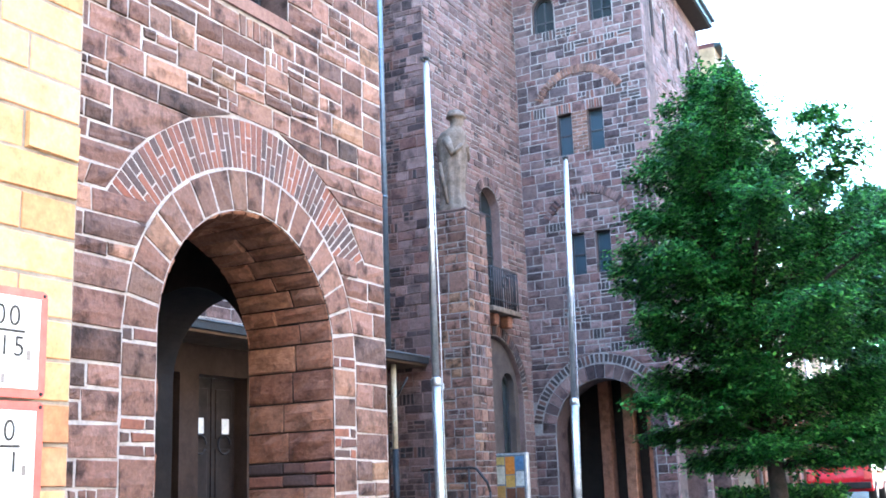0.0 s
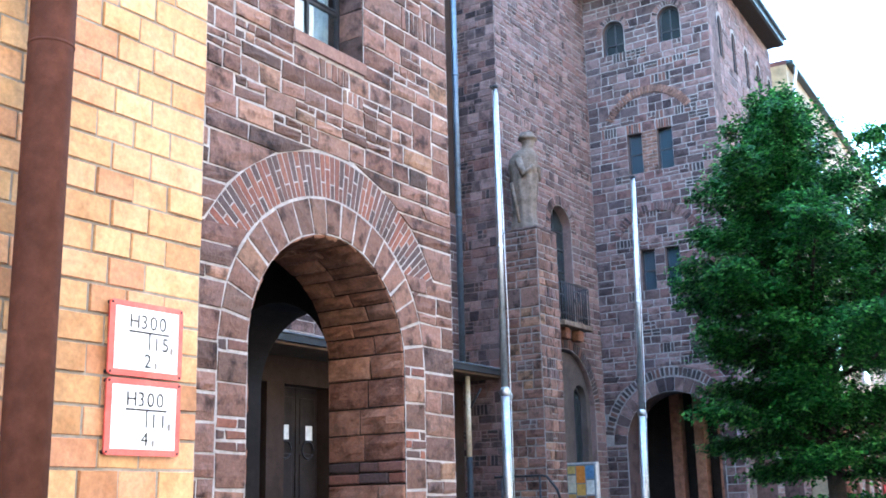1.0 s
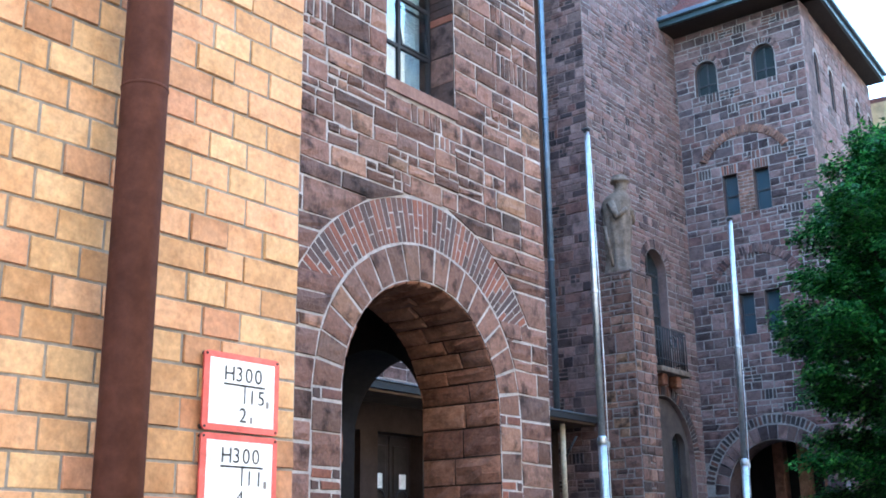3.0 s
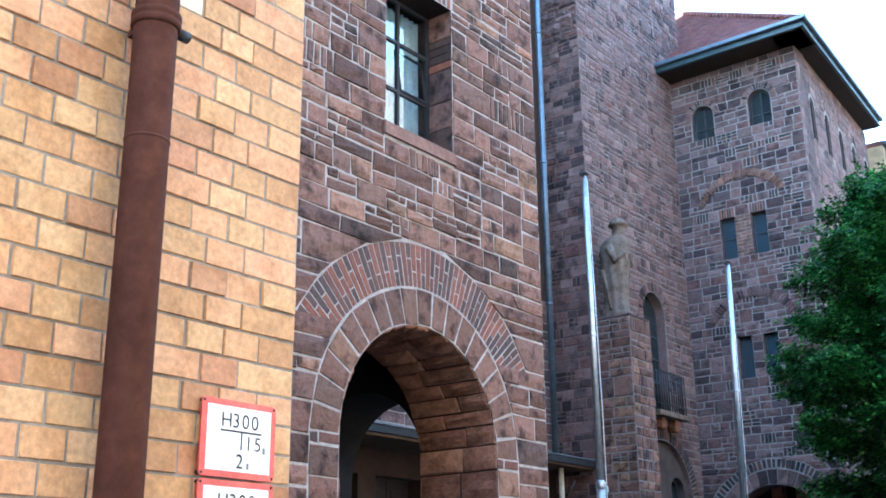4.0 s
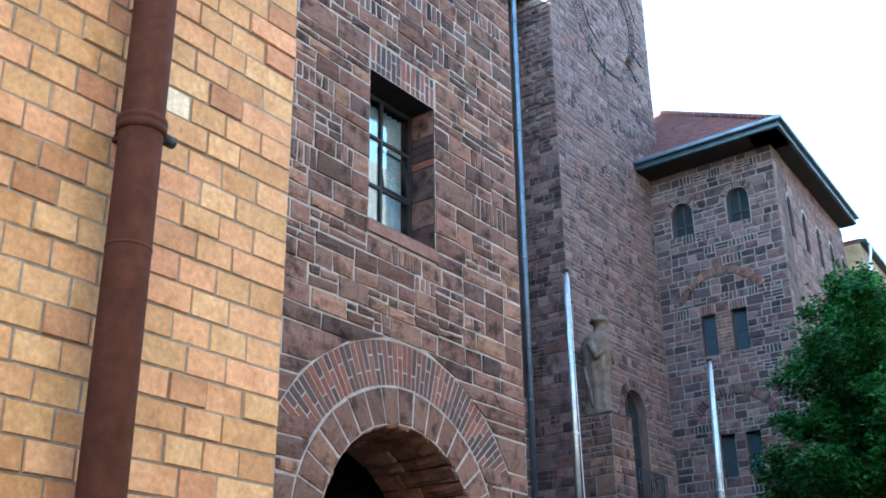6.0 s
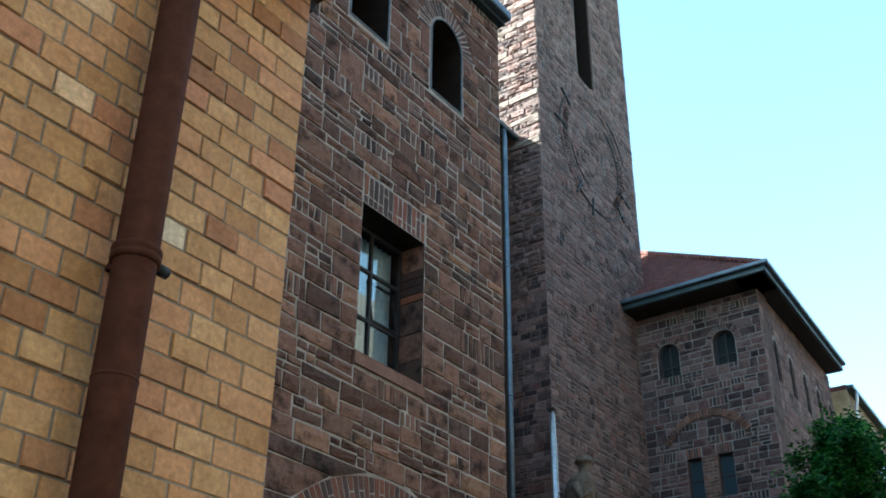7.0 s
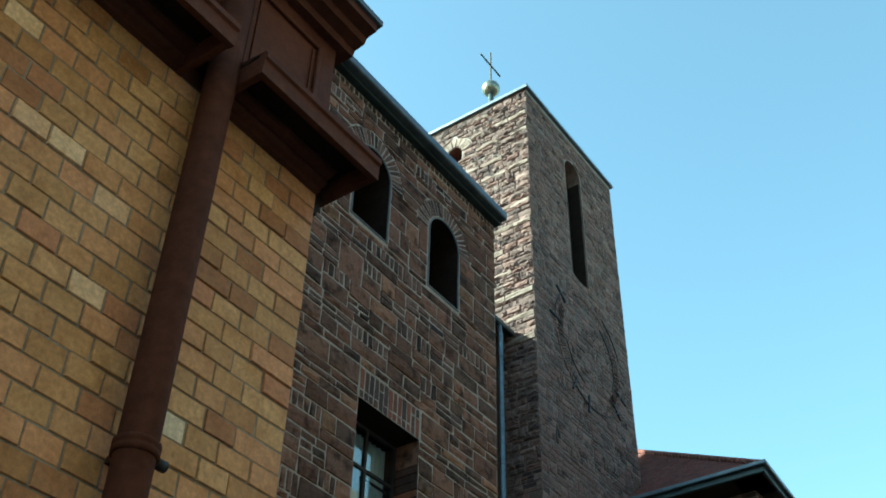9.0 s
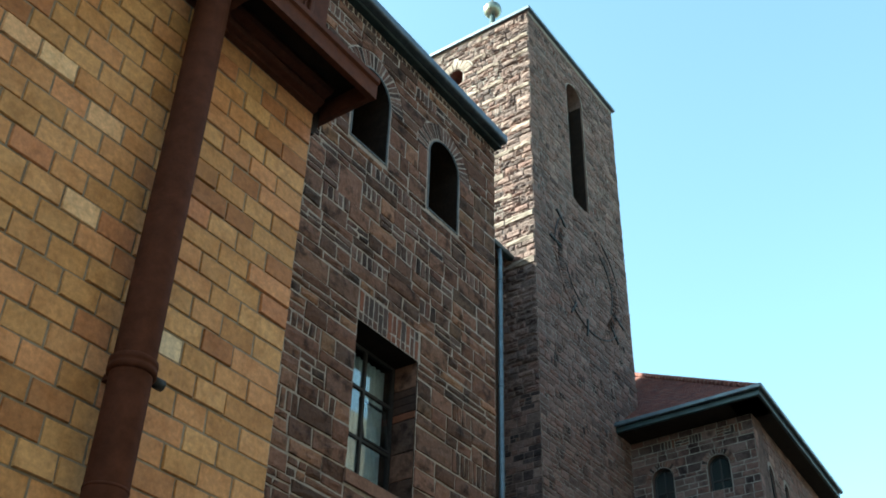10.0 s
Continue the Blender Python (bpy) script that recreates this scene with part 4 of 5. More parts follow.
    for a0, a1, n in ((-48, 52, 40), (150, 238, 34)):
        lay(tower, w_front, [(q, "b") for q in ring(*c, 1.30, 1.56, a0, a1, n, rng)], {"b": "dark"}, 0.030, (0.022, 0.034), 0.006, rng)
    lay(tower, w_front, [(q, "s") for q in ring(*c, 1.57, 1.70, 0, 360, 90, rng)], {"s": "tower"}, 0.02, (0.030, 0.038), 0.006, rng)
    for r, a0, a1 in ((1.73, 138, 176), (1.73, 20, 62), (1.73, 236, 318), (1.24, -30, 60), (1.24, 196, 250)):
        pts = [(TX + 0.05, c[0] + r * math.cos(radians(a)), c[1] + r * math.sin(radians(a))) for a in [a0 + (a1 - a0) * k / 12 for k in range(13)]]
        part("dial_ring", tube_bm(pts, 0.015, 6), iron, tower)
    for a in (142, 176, 238, 262, 318, 340):
        m = Matrix.Translation((TX + 0.05, c[0] + 1.73 * math.cos(radians(a)), c[1] + 1.73 * math.sin(radians(a)))) @ Matrix.Rotation(radians(a), 4, "X")
        bm = box_bm((-0.04, -0.30, -0.025), (0.01, 0.22, 0.025), 0.006)
        bmesh.ops.transform(bm, matrix=m, verts=bm.verts[:])
        part("hour_mark", bm, iron, tower)


coping = structure("coping_tower", "blue-grey metal coping round the tower top", "coping")
part("sheet", box_bm((TB - 0.35, T0 - 0.10, TZ), (TX + 0.10, T1 + 0.10, TZ + 0.10), 0.02), zinc, coping)
part("drip_edge", box_bm((TB - 0.36, T0 - 0.11, TZ - 0.035), (TX + 0.11, T0 - 0.075, TZ - 0.002), 0.004), zinc, coping)
mesh("tower_roof", [(TB - 0.3, T0 - 0.08, TZ + 0.1), (TX + 0.08, T0 - 0.08, TZ + 0.1), (TX + 0.08, T1 + 0.08, TZ + 0.1), (TB - 0.3, T1 + 0.08, TZ + 0.1), (-12.95, 20.5, TZ + 1.1)],
     [(0, 1, 4), (1, 2, 4), (2, 3, 4), (3, 0, 4)], copper, coping)
BALL = (-13.1, 20.75, 29.5)
finial = thing("finial", "gilded ball with an iron cross on the tower roof", "cross", (BALL[0], BALL[1], TZ + 1.0))
def at_finial(bm):
    bmesh.ops.translate(bm, verts=bm.verts[:], vec=(-BALL[0], -BALL[1], -TZ - 1.0))
    return bm
part("mast", at_finial(tube_bm([(BALL[0], BALL[1], TZ + 0.9), (BALL[0], BALL[1], BALL[2] - 0.2)], 0.09)), copper, finial)
part("ball", at_finial(lathe_bm([(0.02 + 0.29 * math.sin(math.pi * k / 16), -0.29 * math.cos(math.pi * k / 16)) for k in range(17)], BALL)), gold, finial)
part("cross_upright", at_finial(box_bm((BALL[0] - 0.025, BALL[1] - 0.025, BALL[2] + 0.25), (BALL[0] + 0.025, BALL[1] + 0.025, BALL[2] + 1.9), 0.005)), iron, finial)
part("cross_arm", at_finial(box_bm((BALL[0] - 0.02, BALL[1] - 0.62, BALL[2] + 1.2), (BALL[0] + 0.02, BALL[1] + 0.62, BALL[2] + 1.26), 0.005)), iron, finial)

rain = thing("rain_pipe", "blue-grey zinc downpipe beside the tower", "downpipe", (-10.86, 17.55, 4))
def at_rain(bm):
    bmesh.ops.translate(bm, verts=bm.verts[:], vec=(10.86, -17.55, -4))
    return bm
part("tube", at_rain(tube_bm([(-10.86, 17.55, 3.98), (-10.86, 17.55, 10), (-10.86, 17.55, 16.4), (-10.86, 17.5, 16.72)], 0.062)), zinc, rain)
for z in (4.05, 7.0, 10.0, 13.0, 15.8):
    part("clamp", at_rain(lathe_bm([(0.064, 0), (0.075, 0.005), (0.075, 0.05), (0.064, 0.055)], (-10.86, 17.55, z), 14)), zinc, rain)

# ---- block with hipped roof beyond the tower ----
KY, KX = 22.375, -7.085
KEND = (-7.45, 28.4)
KZ = 13.45
PAIRS = [(-9.24, -8.88, 8.75, 9.72), (-8.51, -8.14, 8.75, 9.72), (-9.09, -8.75, 6.01, 6.94), (-8.51, -8.16, 6.01, 6.94)]
ROUND = [(-9.43, 0.27, 11.79, 12.38), (-8.03, 0.27, 11.79, 12.38)]
GATE = (-8.60, 1.08, -0.1, 2.65)
block = structure("wall_block", "sandstone wing with round-headed windows and a gateway", "wall")
w_block = facing_south(KY)
slab("core", w_block, rect(TX + 0.005, KX, -0.3, KZ), [rect(*p) for p in PAIRS] + [arch(*r) for r in ROUND] + [arch(*GATE, 30)], 0.6, mortar_grey, block, MAT["grey", "object"])
sdir = (Vector((*KEND, 0)) - Vector((KX, KY, 0))).normalized()
snor = Vector((sdir.y, -sdir.x, 0))
SLEN = (Vector((*KEND, 0)) - Vector((KX, KY, 0))).length


def w_side(u, v, n):
    p = Vector((KX, KY, 0)) + sdir * u + snor * n
    return (p.x, p.y, v)


ARCADE = [(1.55, 1.0, -0.1, 2.6), (4.2, 1.0, -0.1, 2.6)]
SIDE = [(0.95 + 1.18 * k, 0.16, 11.45, 12.35) for k in range(5)]
slab("side_core", w_side, rect(0.08, SLEN, -0.3, KZ), [arch(*s) for s in SIDE] + [arch(*s, 30) for s in ARCADE], 0.5, mortar_grey, block, MAT["grey", "object"])
# gateway interior, its shade put into the plaster colour
part("gate_back", box_bm((TX + 0.01, KY + 2.2, -0.3), (KX - 0.6, KY + 2.3, 4.6)), plaster_shade, block)
part("gate_ceiling", box_bm((TX + 0.01, KY + 0.61, 4.4), (KX - 0.6, KY + 2.2, 4.5)), plaster_shade, block)
part("gate_side", box_bm((TX - 0.05, KY + 0.61, -0.3), (TX + 0.02, KY + 2.2, 4.4)), plaster_shade, block)
part("gate_inner", box_bm((TX, KY + 2.31, -0.3), (-9.0, KY + 7.0, 4.6)), plaster_shade, block)
for x in (-9.15, -8.6, -8.05):
    part("gate_pier", box_bm((x - 0.12, KY + 1.5, -0.3), (x + 0.12, KY + 1.8, 4.4), 0.02), MAT["warm", "object"], block)


def lay_block():
    rng = random.Random(31)
    ringhole = lambda u, r, a, b, k: (lambda v: span_arch(u, r + k, b - 0.02, b)(v) or span_arch(u, r + 0.02, a, b)(v))
    holes = [span_rect(PAIRS[0][0], PAIRS[1][1], PAIRS[0][2], PAIRS[0][3])] + [span_rect(a, b, c, d) for a, b, c, d in PAIRS[2:]] + [ringhole(*r, 0.16) for r in ROUND] + [ringhole(*GATE, 0.55)]
    holes += [span_rect(a - 0.02, b + 0.02, d, d + 0.24) for a, b, c, d in PAIRS[:2]]
    # pairs side by side in one course are cut apart
    quads = lay_ashlar(rng, TX + 0.01, KX, 0.0, KZ, holes, breaks=(2.63, 4.28, 6.01, 6.94, 8.75, 9.72, 9.96, 11.79, 12.36, 12.81), heights=(0.13, 0.23), lengths=(0.19, 0.38), fancy=0.45, tall=0.3)
    lay(block, w_block, quads, {"s": "block", "b": "dark"}, 0.020, (0.004, 0.016), 0.008, rng, rough=0.012, near=lambda u, v: 5.5 < v, limit=300)
    quads = lay_ashlar(rng, 0.0, SLEN, 0.0, KZ, [ringhole(*s, 0.1) for s in SIDE] + [ringhole(*s, 0.3) for s in ARCADE], breaks=(2.58, 3.9, 11.45, 12.33, 12.61), heights=(0.16, 0.28), lengths=(0.26, 0.5), fancy=0.2)
    lay(block, w_side, quads, {"s": "tower", "b": "grey"}, 0.018, (0.004, 0.014), 0.006, rng, near=lambda u, v: v > 4.0, limit=200)
    for u, r, a, b in ROUND:
        lay(block, w_block, [(q, "b") for q in ring(u, b, r + 0.01, r + 0.16, -5, 185, 17, rng)], {"b": "grey"}, 0.012, (0.012, 0.02), 0.004, rng, near=lambda u, v: True, names=("brick", "brick"))
    for a, b, c, d in PAIRS[:2]:
        n = 6
        lay(block, w_block, [(rect(a + (b - a) * k / n, a + (b - a) * (k + 1) / n, d, d + 0.23), "b") for k in range(n)], {"b": "clinker"}, 0.012, (0.012, 0.02), 0.004, rng, near=lambda u, v: True, names=("brick", "brick"))
    a, b, c, d = PAIRS[0][1], PAIRS[1][0], PAIRS[0][2], PAIRS[0][3]
    n, pier = 12, []
    for k in range(n):
        lo, hi, m = c + (d - c) * k / n, c + (d - c) * (k + 1) / n, a + (b - a) * (0.34, 0.66)[k % 2]
        pier += [(rect(a, m, lo, hi), "b"), (rect(m, b, lo, hi), "b")]
    lay(block, w_block, pier, {"b": "voussoir"}, 0.014, (0.006, 0.012), 0.003, rng, near=lambda u, v: True, names=("brick", "brick"))
    for v0, r, tone in ((9.62, 1.0, "voussoir"), (6.85, 0.95, "block")):
        lay(block, w_block, [(q, "b") for q in ring(-8.68, v0, r, r + 0.2, 28, 152, 30, rng)], {"b": tone}, 0.016, (0.036, 0.042), 0.004, rng, near=lambda u, v: True, names=("brick", "brick"))
    for u, r, a, b in ARCADE:
        lay(block, w_side, [(q, "s") for q in ring(u, b, r + 0.01, r + 0.29, 0, 180, 19, rng)], {"s": "grey"}, 0.014, (0.015, 0.03), 0.006, rng, near=lambda u, v: True, names=("voussoir", "brick"))
    u, r, a, b = GATE
    lay(block, w_block, [(q, "s") for q in ring(u, b, r + 0.01, r + 0.32, 0, 180, 19, rng)], {"s": "grey"}, 0.014, (0.015, 0.03), 0.006, rng, near=lambda u, v: True, names=("voussoir", "brick"))
    lay(block, w_block, [(q, "b") for q in ring(u, b, r + 0.33, r + 0.54, 8, 172, 42, rng)], {"b": "dark"}, 0.034, (0.015, 0.025), 0.004, rng, near=lambda u, v: True, names=("brick", "brick"))


for k, (a, b, c, d) in enumerate(PAIRS):
    steel_window("window_%d" % (k + 4), "narrow two-pane window in a sandstone wall", w_block, a, b, c, d, 0.12, [], [(c + d) / 2], pane_grey)
for k, r in enumerate(ROUND):
    arched_window("window_%d" % (k + 8), "small round-headed window with glazing bars", w_block, *r, 0.12, pane_dark)
for k, s in enumerate(SIDE):
    arched_window("window_%d" % (k + 10), "narrow round-headed slot window", w_side, *s, 0.035, pane_dark, bars=False)

# hipped roof
EX, EY, EZ = -6.6, 21.67, 13.62
roof = structure("roof_block", "hipped red clay tile roof with dark eaves", "roof")
SL = 0.84


def roof_quad(name, pts, mat):
    return mesh(name, pts, [tuple(range(len(pts)))], mat, roof)


end_eave = Vector((EX, EY, 0)) + sdir * (SLEN + 0.6)
RH = 4.4
roof_quad("front_slope", [(TX - 6, EY, EZ), (EX, EY, EZ), (EX - RH / SL, EY + RH / SL, EZ + RH), (TX - 6, EY + RH / SL, EZ + RH)], tile_red)
roof_quad("side_slope", [(EX, EY, EZ), (end_eave.x, end_eave.y, EZ), (end_eave.x - RH / SL, end_eave.y, EZ + RH), (EX - RH / SL, EY + RH / SL, EZ + RH)], tile_red)
part("soffit_front", box_bm((TX + 0.01, EY + 0.05, EZ - 0.16), (EX - 0.05, KY + 0.3, EZ - 0.10), 0.005), oak_dark, roof)
part("eaves_front", box_bm((TX + 0.01, EY - 0.02, EZ - 0.15), (EX + 0.02, EY + 0.06, EZ + 0.03), 0.012), copper, roof)
part("gutter_front", box_bm((TX + 0.01, EY - 0.12, EZ - 0.02), (EX + 0.12, EY - 0.022, EZ + 0.09), 0.03), zinc, roof)
sang = math.atan2(sdir.y, sdir.x) - math.pi / 2


def along_side(lo, hi, bevel):
    bm = box_bm(lo, hi, bevel)
    bmesh.ops.transform(bm, matrix=Matrix.Translation((EX, EY, EZ)) @ Matrix.Rotation(sang, 4, "Z"), verts=bm.verts[:])
    return bm


part("soffit_side", along_side((-0.75, 0.05, -0.16), (-0.05, SLEN + 0.6, -0.10), 0.005), oak_dark, roof)
part("eaves_side", along_side((-0.06, -0.02, -0.15), (0.02, SLEN + 0.6, 0.03), 0.012), copper, roof)
part("gutter_side", along_side((0.022, -0.10, -0.02), (0.12, SLEN + 0.6, 0.09), 0.03), zinc, roof)


def lay_tiles():
    """Rows of small tiles on the front slope, up to the hip."""
    rng = random.Random(8)
    verts, faces = [], []
    slope = math.sqrt(1 + SL * SL)
    rows = int(RH / SL * slope / 0.16)
    for r in range(rows):
        d = r * 0.16 / slope
        x = EX - d - 0.1
        while x > -12.5:
            w = 0.17
            y, z = EY + d, EZ + SL * d
            lift = 0.03 + rng.uniform(0, 0.008)
            dy, dz = 0.20 / slope, 0.20 * SL / slope
            base = len(verts)
            verts += [(x, y, z + lift), (x - w + 0.015, y, z + lift), (x - w + 0.015, y + dy, z + dz + 0.008), (x, y + dy, z + dz + 0.008),
                      (x, y, z), (x - w + 0.015, y, z)]
            faces += [(base, base + 3, base + 2, base + 1), (base, base + 1, base + 5, base + 4)]
            x -= w
    tagged(mesh("roof_tiles", verts, faces, tile_red, roof), kind="stuff")
    for k in range(34):
        d = 0.16 * k
        p = Vector((EX - d, EY + d, EZ + SL * d + 0.05))
        q = p + Vector((-0.2, 0.2, 0.2 * SL + 0.01))
        part("hip_tile", tube_bm([p, q], [0.085, 0.07], 8), tile_red, roof)


# ---- ochre building further along ----
FX, F0, F1, FZ = -7.12, 28.75, 75.0, 13.12
far = thing("far_building", "long ochre rendered building with a green copper eaves", "building", (FX, F0, 0))
def at_far(bm):
    bmesh.ops.translate(bm, verts=bm.verts[:], vec=(-FX, -F0, 0))
    return bm
part("wall", at_far(box_bm((FX - 8, F0, -0.3), (FX, F1, FZ))), render_ochre, far)
part("plinth", at_far(box_bm((FX, F0, -0.3), (FX + 0.06, F1, 4.5), 0.01)), brown_stucco, far)
for k in range(14):
    part("pilaster", at_far(box_bm((FX + 0.06, F0 + 0.6 + 1.5 * k, -0.3), (FX + 0.16, F0 + 0.95 + 1.5 * k, 4.3), 0.02)), MAT["warm", "object"], far)
part("eave", at_far(box_bm((FX, F0, FZ), (FX + 0.20, F1, FZ + 0.13), 0.03)), copper, far)
part("roof", at_far(box_bm((FX - 8, F0 + 0.05, FZ + 0.02), (FX + 0.02, F1, FZ + 0.16))), tile_red, far)
for k in range(9):
    for z in (4.8, 7.4, 10.1):
        y = F0 + 2.2 + 4.6 * k
        win = part("window", at_far(box_bm((FX + 0.001, y, z), (FX + 0.07, y + 1.1, z + 1.8), 0.01)), mortar_light, far)
        part("pane", at_far(box_bm((FX + 0.071, y + 0.1, z + 0.1), (FX + 0.078, y + 1.0, z + 1.7))), pane_dark, win)
part("swan_neck_pipe", at_far(tube_bm([(FX + 0.19, F0 + 0.3, FZ + 0.02), (FX + 0.18, F0 + 0.3, FZ - 0.2), (FX + 0.12, F0 + 0.3, FZ - 0.45), (FX + 0.1, F0 + 0.3, FZ - 0.8), (FX + 0.1, F0 + 0.3, 0.5)], 0.045)), aluminium, far)

far.rotation_euler.z = sang

# ---- balcony ----
balcony = thing("balcony", "small iron balcony on a stone bracket below a tower door", "balcony", (TX, 20.4, 5.2))
def at_balc(bm):
    bmesh.ops.translate(bm, verts=bm.verts[:], vec=(-TX, -20.4, -5.2))
    return bm
BA, BB, BF = 20.06, 21.30, -9.93
part("floor_slab", at_balc(box_bm((TX + 0.03, BA - 0.05, 5.05), (BF + 0.06, BB + 0.05, 5.16), 0.015)), sandstone_statue, balcony)
for y in (BA + 0.2, BB - 0.42):
    part("bracket", at_balc(box_bm((TX + 0.03, y, 4.80), (BF - 0.05, y + 0.22, 5.048), 0.03)), MAT["warm", "object"], balcony)
for z in (5.32, 5.98):
    part("rail", at_balc(box_bm((BF - 0.012, BA, z - 0.014), (BF + 0.012, BB, z + 0.014), 0.003)), iron, balcony)
    for y in (BA, BB):
        part("rail", at_balc(box_bm((TX + 0.02, y - 0.012, z - 0.014), (BF - 0.014, y + 0.012, z + 0.014), 0.003)), iron, balcony)
for k in range(13):
    y = BA + (BB - BA) * k / 12
    part("baluster", at_balc(tube_bm([(BF, y, 5.16), (BF, y, 5.98)], 0.014, 6)), iron, balcony)
for y in (BA, BB):
    for k in range(1, 4):
        x = BF + (TX - BF) * k / 4
        part("baluster", at_balc(tube_bm([(x, y, 5.16), (x, y, 5.98)], 0.014, 6)), iron, balcony)
part("rosette", at_balc(tube_bm([(BF + 0.015, 20.68 + 0.13 * math.cos(t), 5.72 + 0.13 * math.sin(t)) for t in [0.4 * j for j in range(17)]], 0.014, 6)), iron, balcony)
steel_window("door_1", "tall narrow glazed balcony door in a round-headed opening", w_front, BALC_DOOR[0] - 0.48, BALC_DOOR[0] + 0.48, 5.15, 7.82, 0.20, [20.68], [5.9, 6.4, 6.9, 7.3], pane_dark)
arched_window("door_2", "tall narrow arched door with dark glass", facing_street(TX - 0.12), *LOW_DOOR, 0.14, pane_dark)

# ---- statue ----
def build_statue(cx, cy, z0):
    """A robed standing figure as one plain weathered mass on its plinth."""
    rows = [(0.00, 0.30, 0.27, 0.0, 0.0), (0.10, 0.29, 0.26, 0.0, 0.0), (0.12, 0.24, 0.22, 0, 0), (0.4, 0.235, 0.21, 0.0, 0.0), (0.8, 0.26, 0.235, 0.01, 0.0), (1.1, 0.285, 0.24, 0.02, 0.0),
            (1.35, 0.305, 0.24, 0.0, 0.0), (1.5, 0.295, 0.23, 0.02, 0), (1.6, 0.24, 0.20, 0.05, 0), (1.66, 0.15, 0.14, 0.09, 0), (1.70, 0.12, 0.12, 0.12, 0),
            (1.80, 0.13, 0.135, 0.14, 0), (1.86, 0.15, 0.15, 0.13, 0), (1.88, 0.20, 0.20, 0.13, 0), (1.93, 0.18, 0.18, 0.12, 0), (2.02, 0.13, 0.13, 0.10, 0)]
    bm = bmesh.new()
    n, rings = 40, []
    for z, rx, ry, dx, dy in rows:
        loop = []
        for j in range(n):
            a = 2 * math.pi * j / n
            fold = 1 + (0.12 * math.sin(9 * a + 2.2 * z) if 0.12 <= z < 1.5 else 0.0) * (1.2 - 0.5 * z)
            loop.append(bm.verts.new((cx + dx + rx * fold * math.cos(a), cy + dy + ry * fold * math.sin(a), z0 + z)))
        rings.append(loop)
    for a, b in zip(rings, rings[1:]):
        for j in range(n):
            f = bm.faces.new((a[j], a[(j + 1) % n], b[(j + 1) % n], b[j]))
            f.smooth = True
    bm.faces.new(rings[-1])
    for pts, rad in (([(cx + 0.02, cy - 0.24, z0 + 1.42), (cx + 0.16, cy - 0.26, z0 + 1.1), (cx + 0.30, cy - 0.10, z0 + 1.28)], [0.09, 0.08, 0.05]),
                     ([(cx + 0.05, cy + 0.22, z0 + 1.42), (cx + 0.22, cy + 0.22, z0 + 1.12), (cx + 0.31, cy + 0.04, z0 + 1.30)], [0.09, 0.08, 0.05]),
                     ([(cx - 0.12, cy - 0.28, z0 + 0.95), (cx + 0.02, cy - 0.27, z0 + 0.12)], [0.035, 0.03])):
        t = tube_bm(pts, rad, 10)
        me = bpy.data.meshes.new("limb")
        t.to_mesh(me)
        t.free()
        bm.from_mesh(me)
        bpy.data.meshes.remove(me)
    ob = part("statue", bm, sandstone_statue, None)
    tagged(ob, "weathered sandstone statue of a robed figure on the spur wall", "statue")


build_statue(-9.80, T0 + 0.27, BZ + 0.055)

# ---- flagpoles ----
def build_pole():
    pole = thing("flagpole", "tall slim aluminium flagpole with a hoisting rope", "flagpole", (0, 0, 0), "flagpoles")
    part("lower_tube", tube_bm([(0, 0, 0), (0, 0, 3.0)], 0.062, 16), aluminium, pole)
    part("upper_tube", tube_bm([(0, 0, 3.0), (0, 0, 7.6)], [0.05, 0.036], 16), aluminium, pole)
    part("sleeve", lathe_bm([(0.063, -0.06), (0.072, -0.05), (0.072, 0.03), (0.052, 0.06)], (0, 0, 3.0), 16), aluminium, pole)
    part("collar", lathe_bm([(0.05, 0), (0.053, 0.01), (0.053, 0.05), (0.045, 0.06)], (0, 0, 5.1), 16), aluminium, pole)
    part("cap", lathe_bm([(0.036, 0), (0.06, 0.01), (0.065, 0.04), (0.03, 0.06)], (0, 0, 7.6), 16), iron, pole)
    part("arm", tube_bm([(0.0, -0.02, 7.58), (0.0, -0.13, 7.6)], 0.016, 8), iron, pole)
    part("rope", tube_bm([(0.05, 0.075, 1.0), (0.05, 0.08, 4.0), (0.02, 0.05, 7.55)], 0.006, 6), white_enamel, pole)
    part("cleat", box_bm((0.03, 0.05, 2.9), (0.07, 0.10, 2.98), 0.008), aluminium, pole)
    return pole


pole = build_pole()
pole.matrix_basis = pose(-7.5, 13.39, 0.0)
second = copy_thing(pole, pose(-7.74, 18.55, 0.11, 0, 1.6, 0))
second.scale = (1, 1, 0.963)

# ---- display case by the tower ----
case = thing("display_case", "wall display case with a coloured poster", "display case", (-9.9, 19.3, 1.9))
def at_case(bm):
    bmesh.ops.translate(bm, verts=bm.verts[:], vec=(9.9, -19.3, -1.9))
    return bm
cm = lambda a, b: mottled("poster " + str(a), [(0.3, a), (0.7, b)], rough=0.5, bump=0)
part("frame", at_case(box_bm((-9.82, 19.6, 1.2), (-9.12, 19.72, 2.2), 0.02)), aluminium, case)
part("post", at_case(tube_bm([(-9.47, 19.66, 0.2), (-9.47, 19.66, 1.2)], 0.05)), aluminium, case)
part("back_board", at_case(box_bm((-9.78, 19.594, 1.25), (-9.16, 19.598, 2.16))), cm((0.10, 0.12, 0.14), (0.16, 0.18, 0.20)), case)
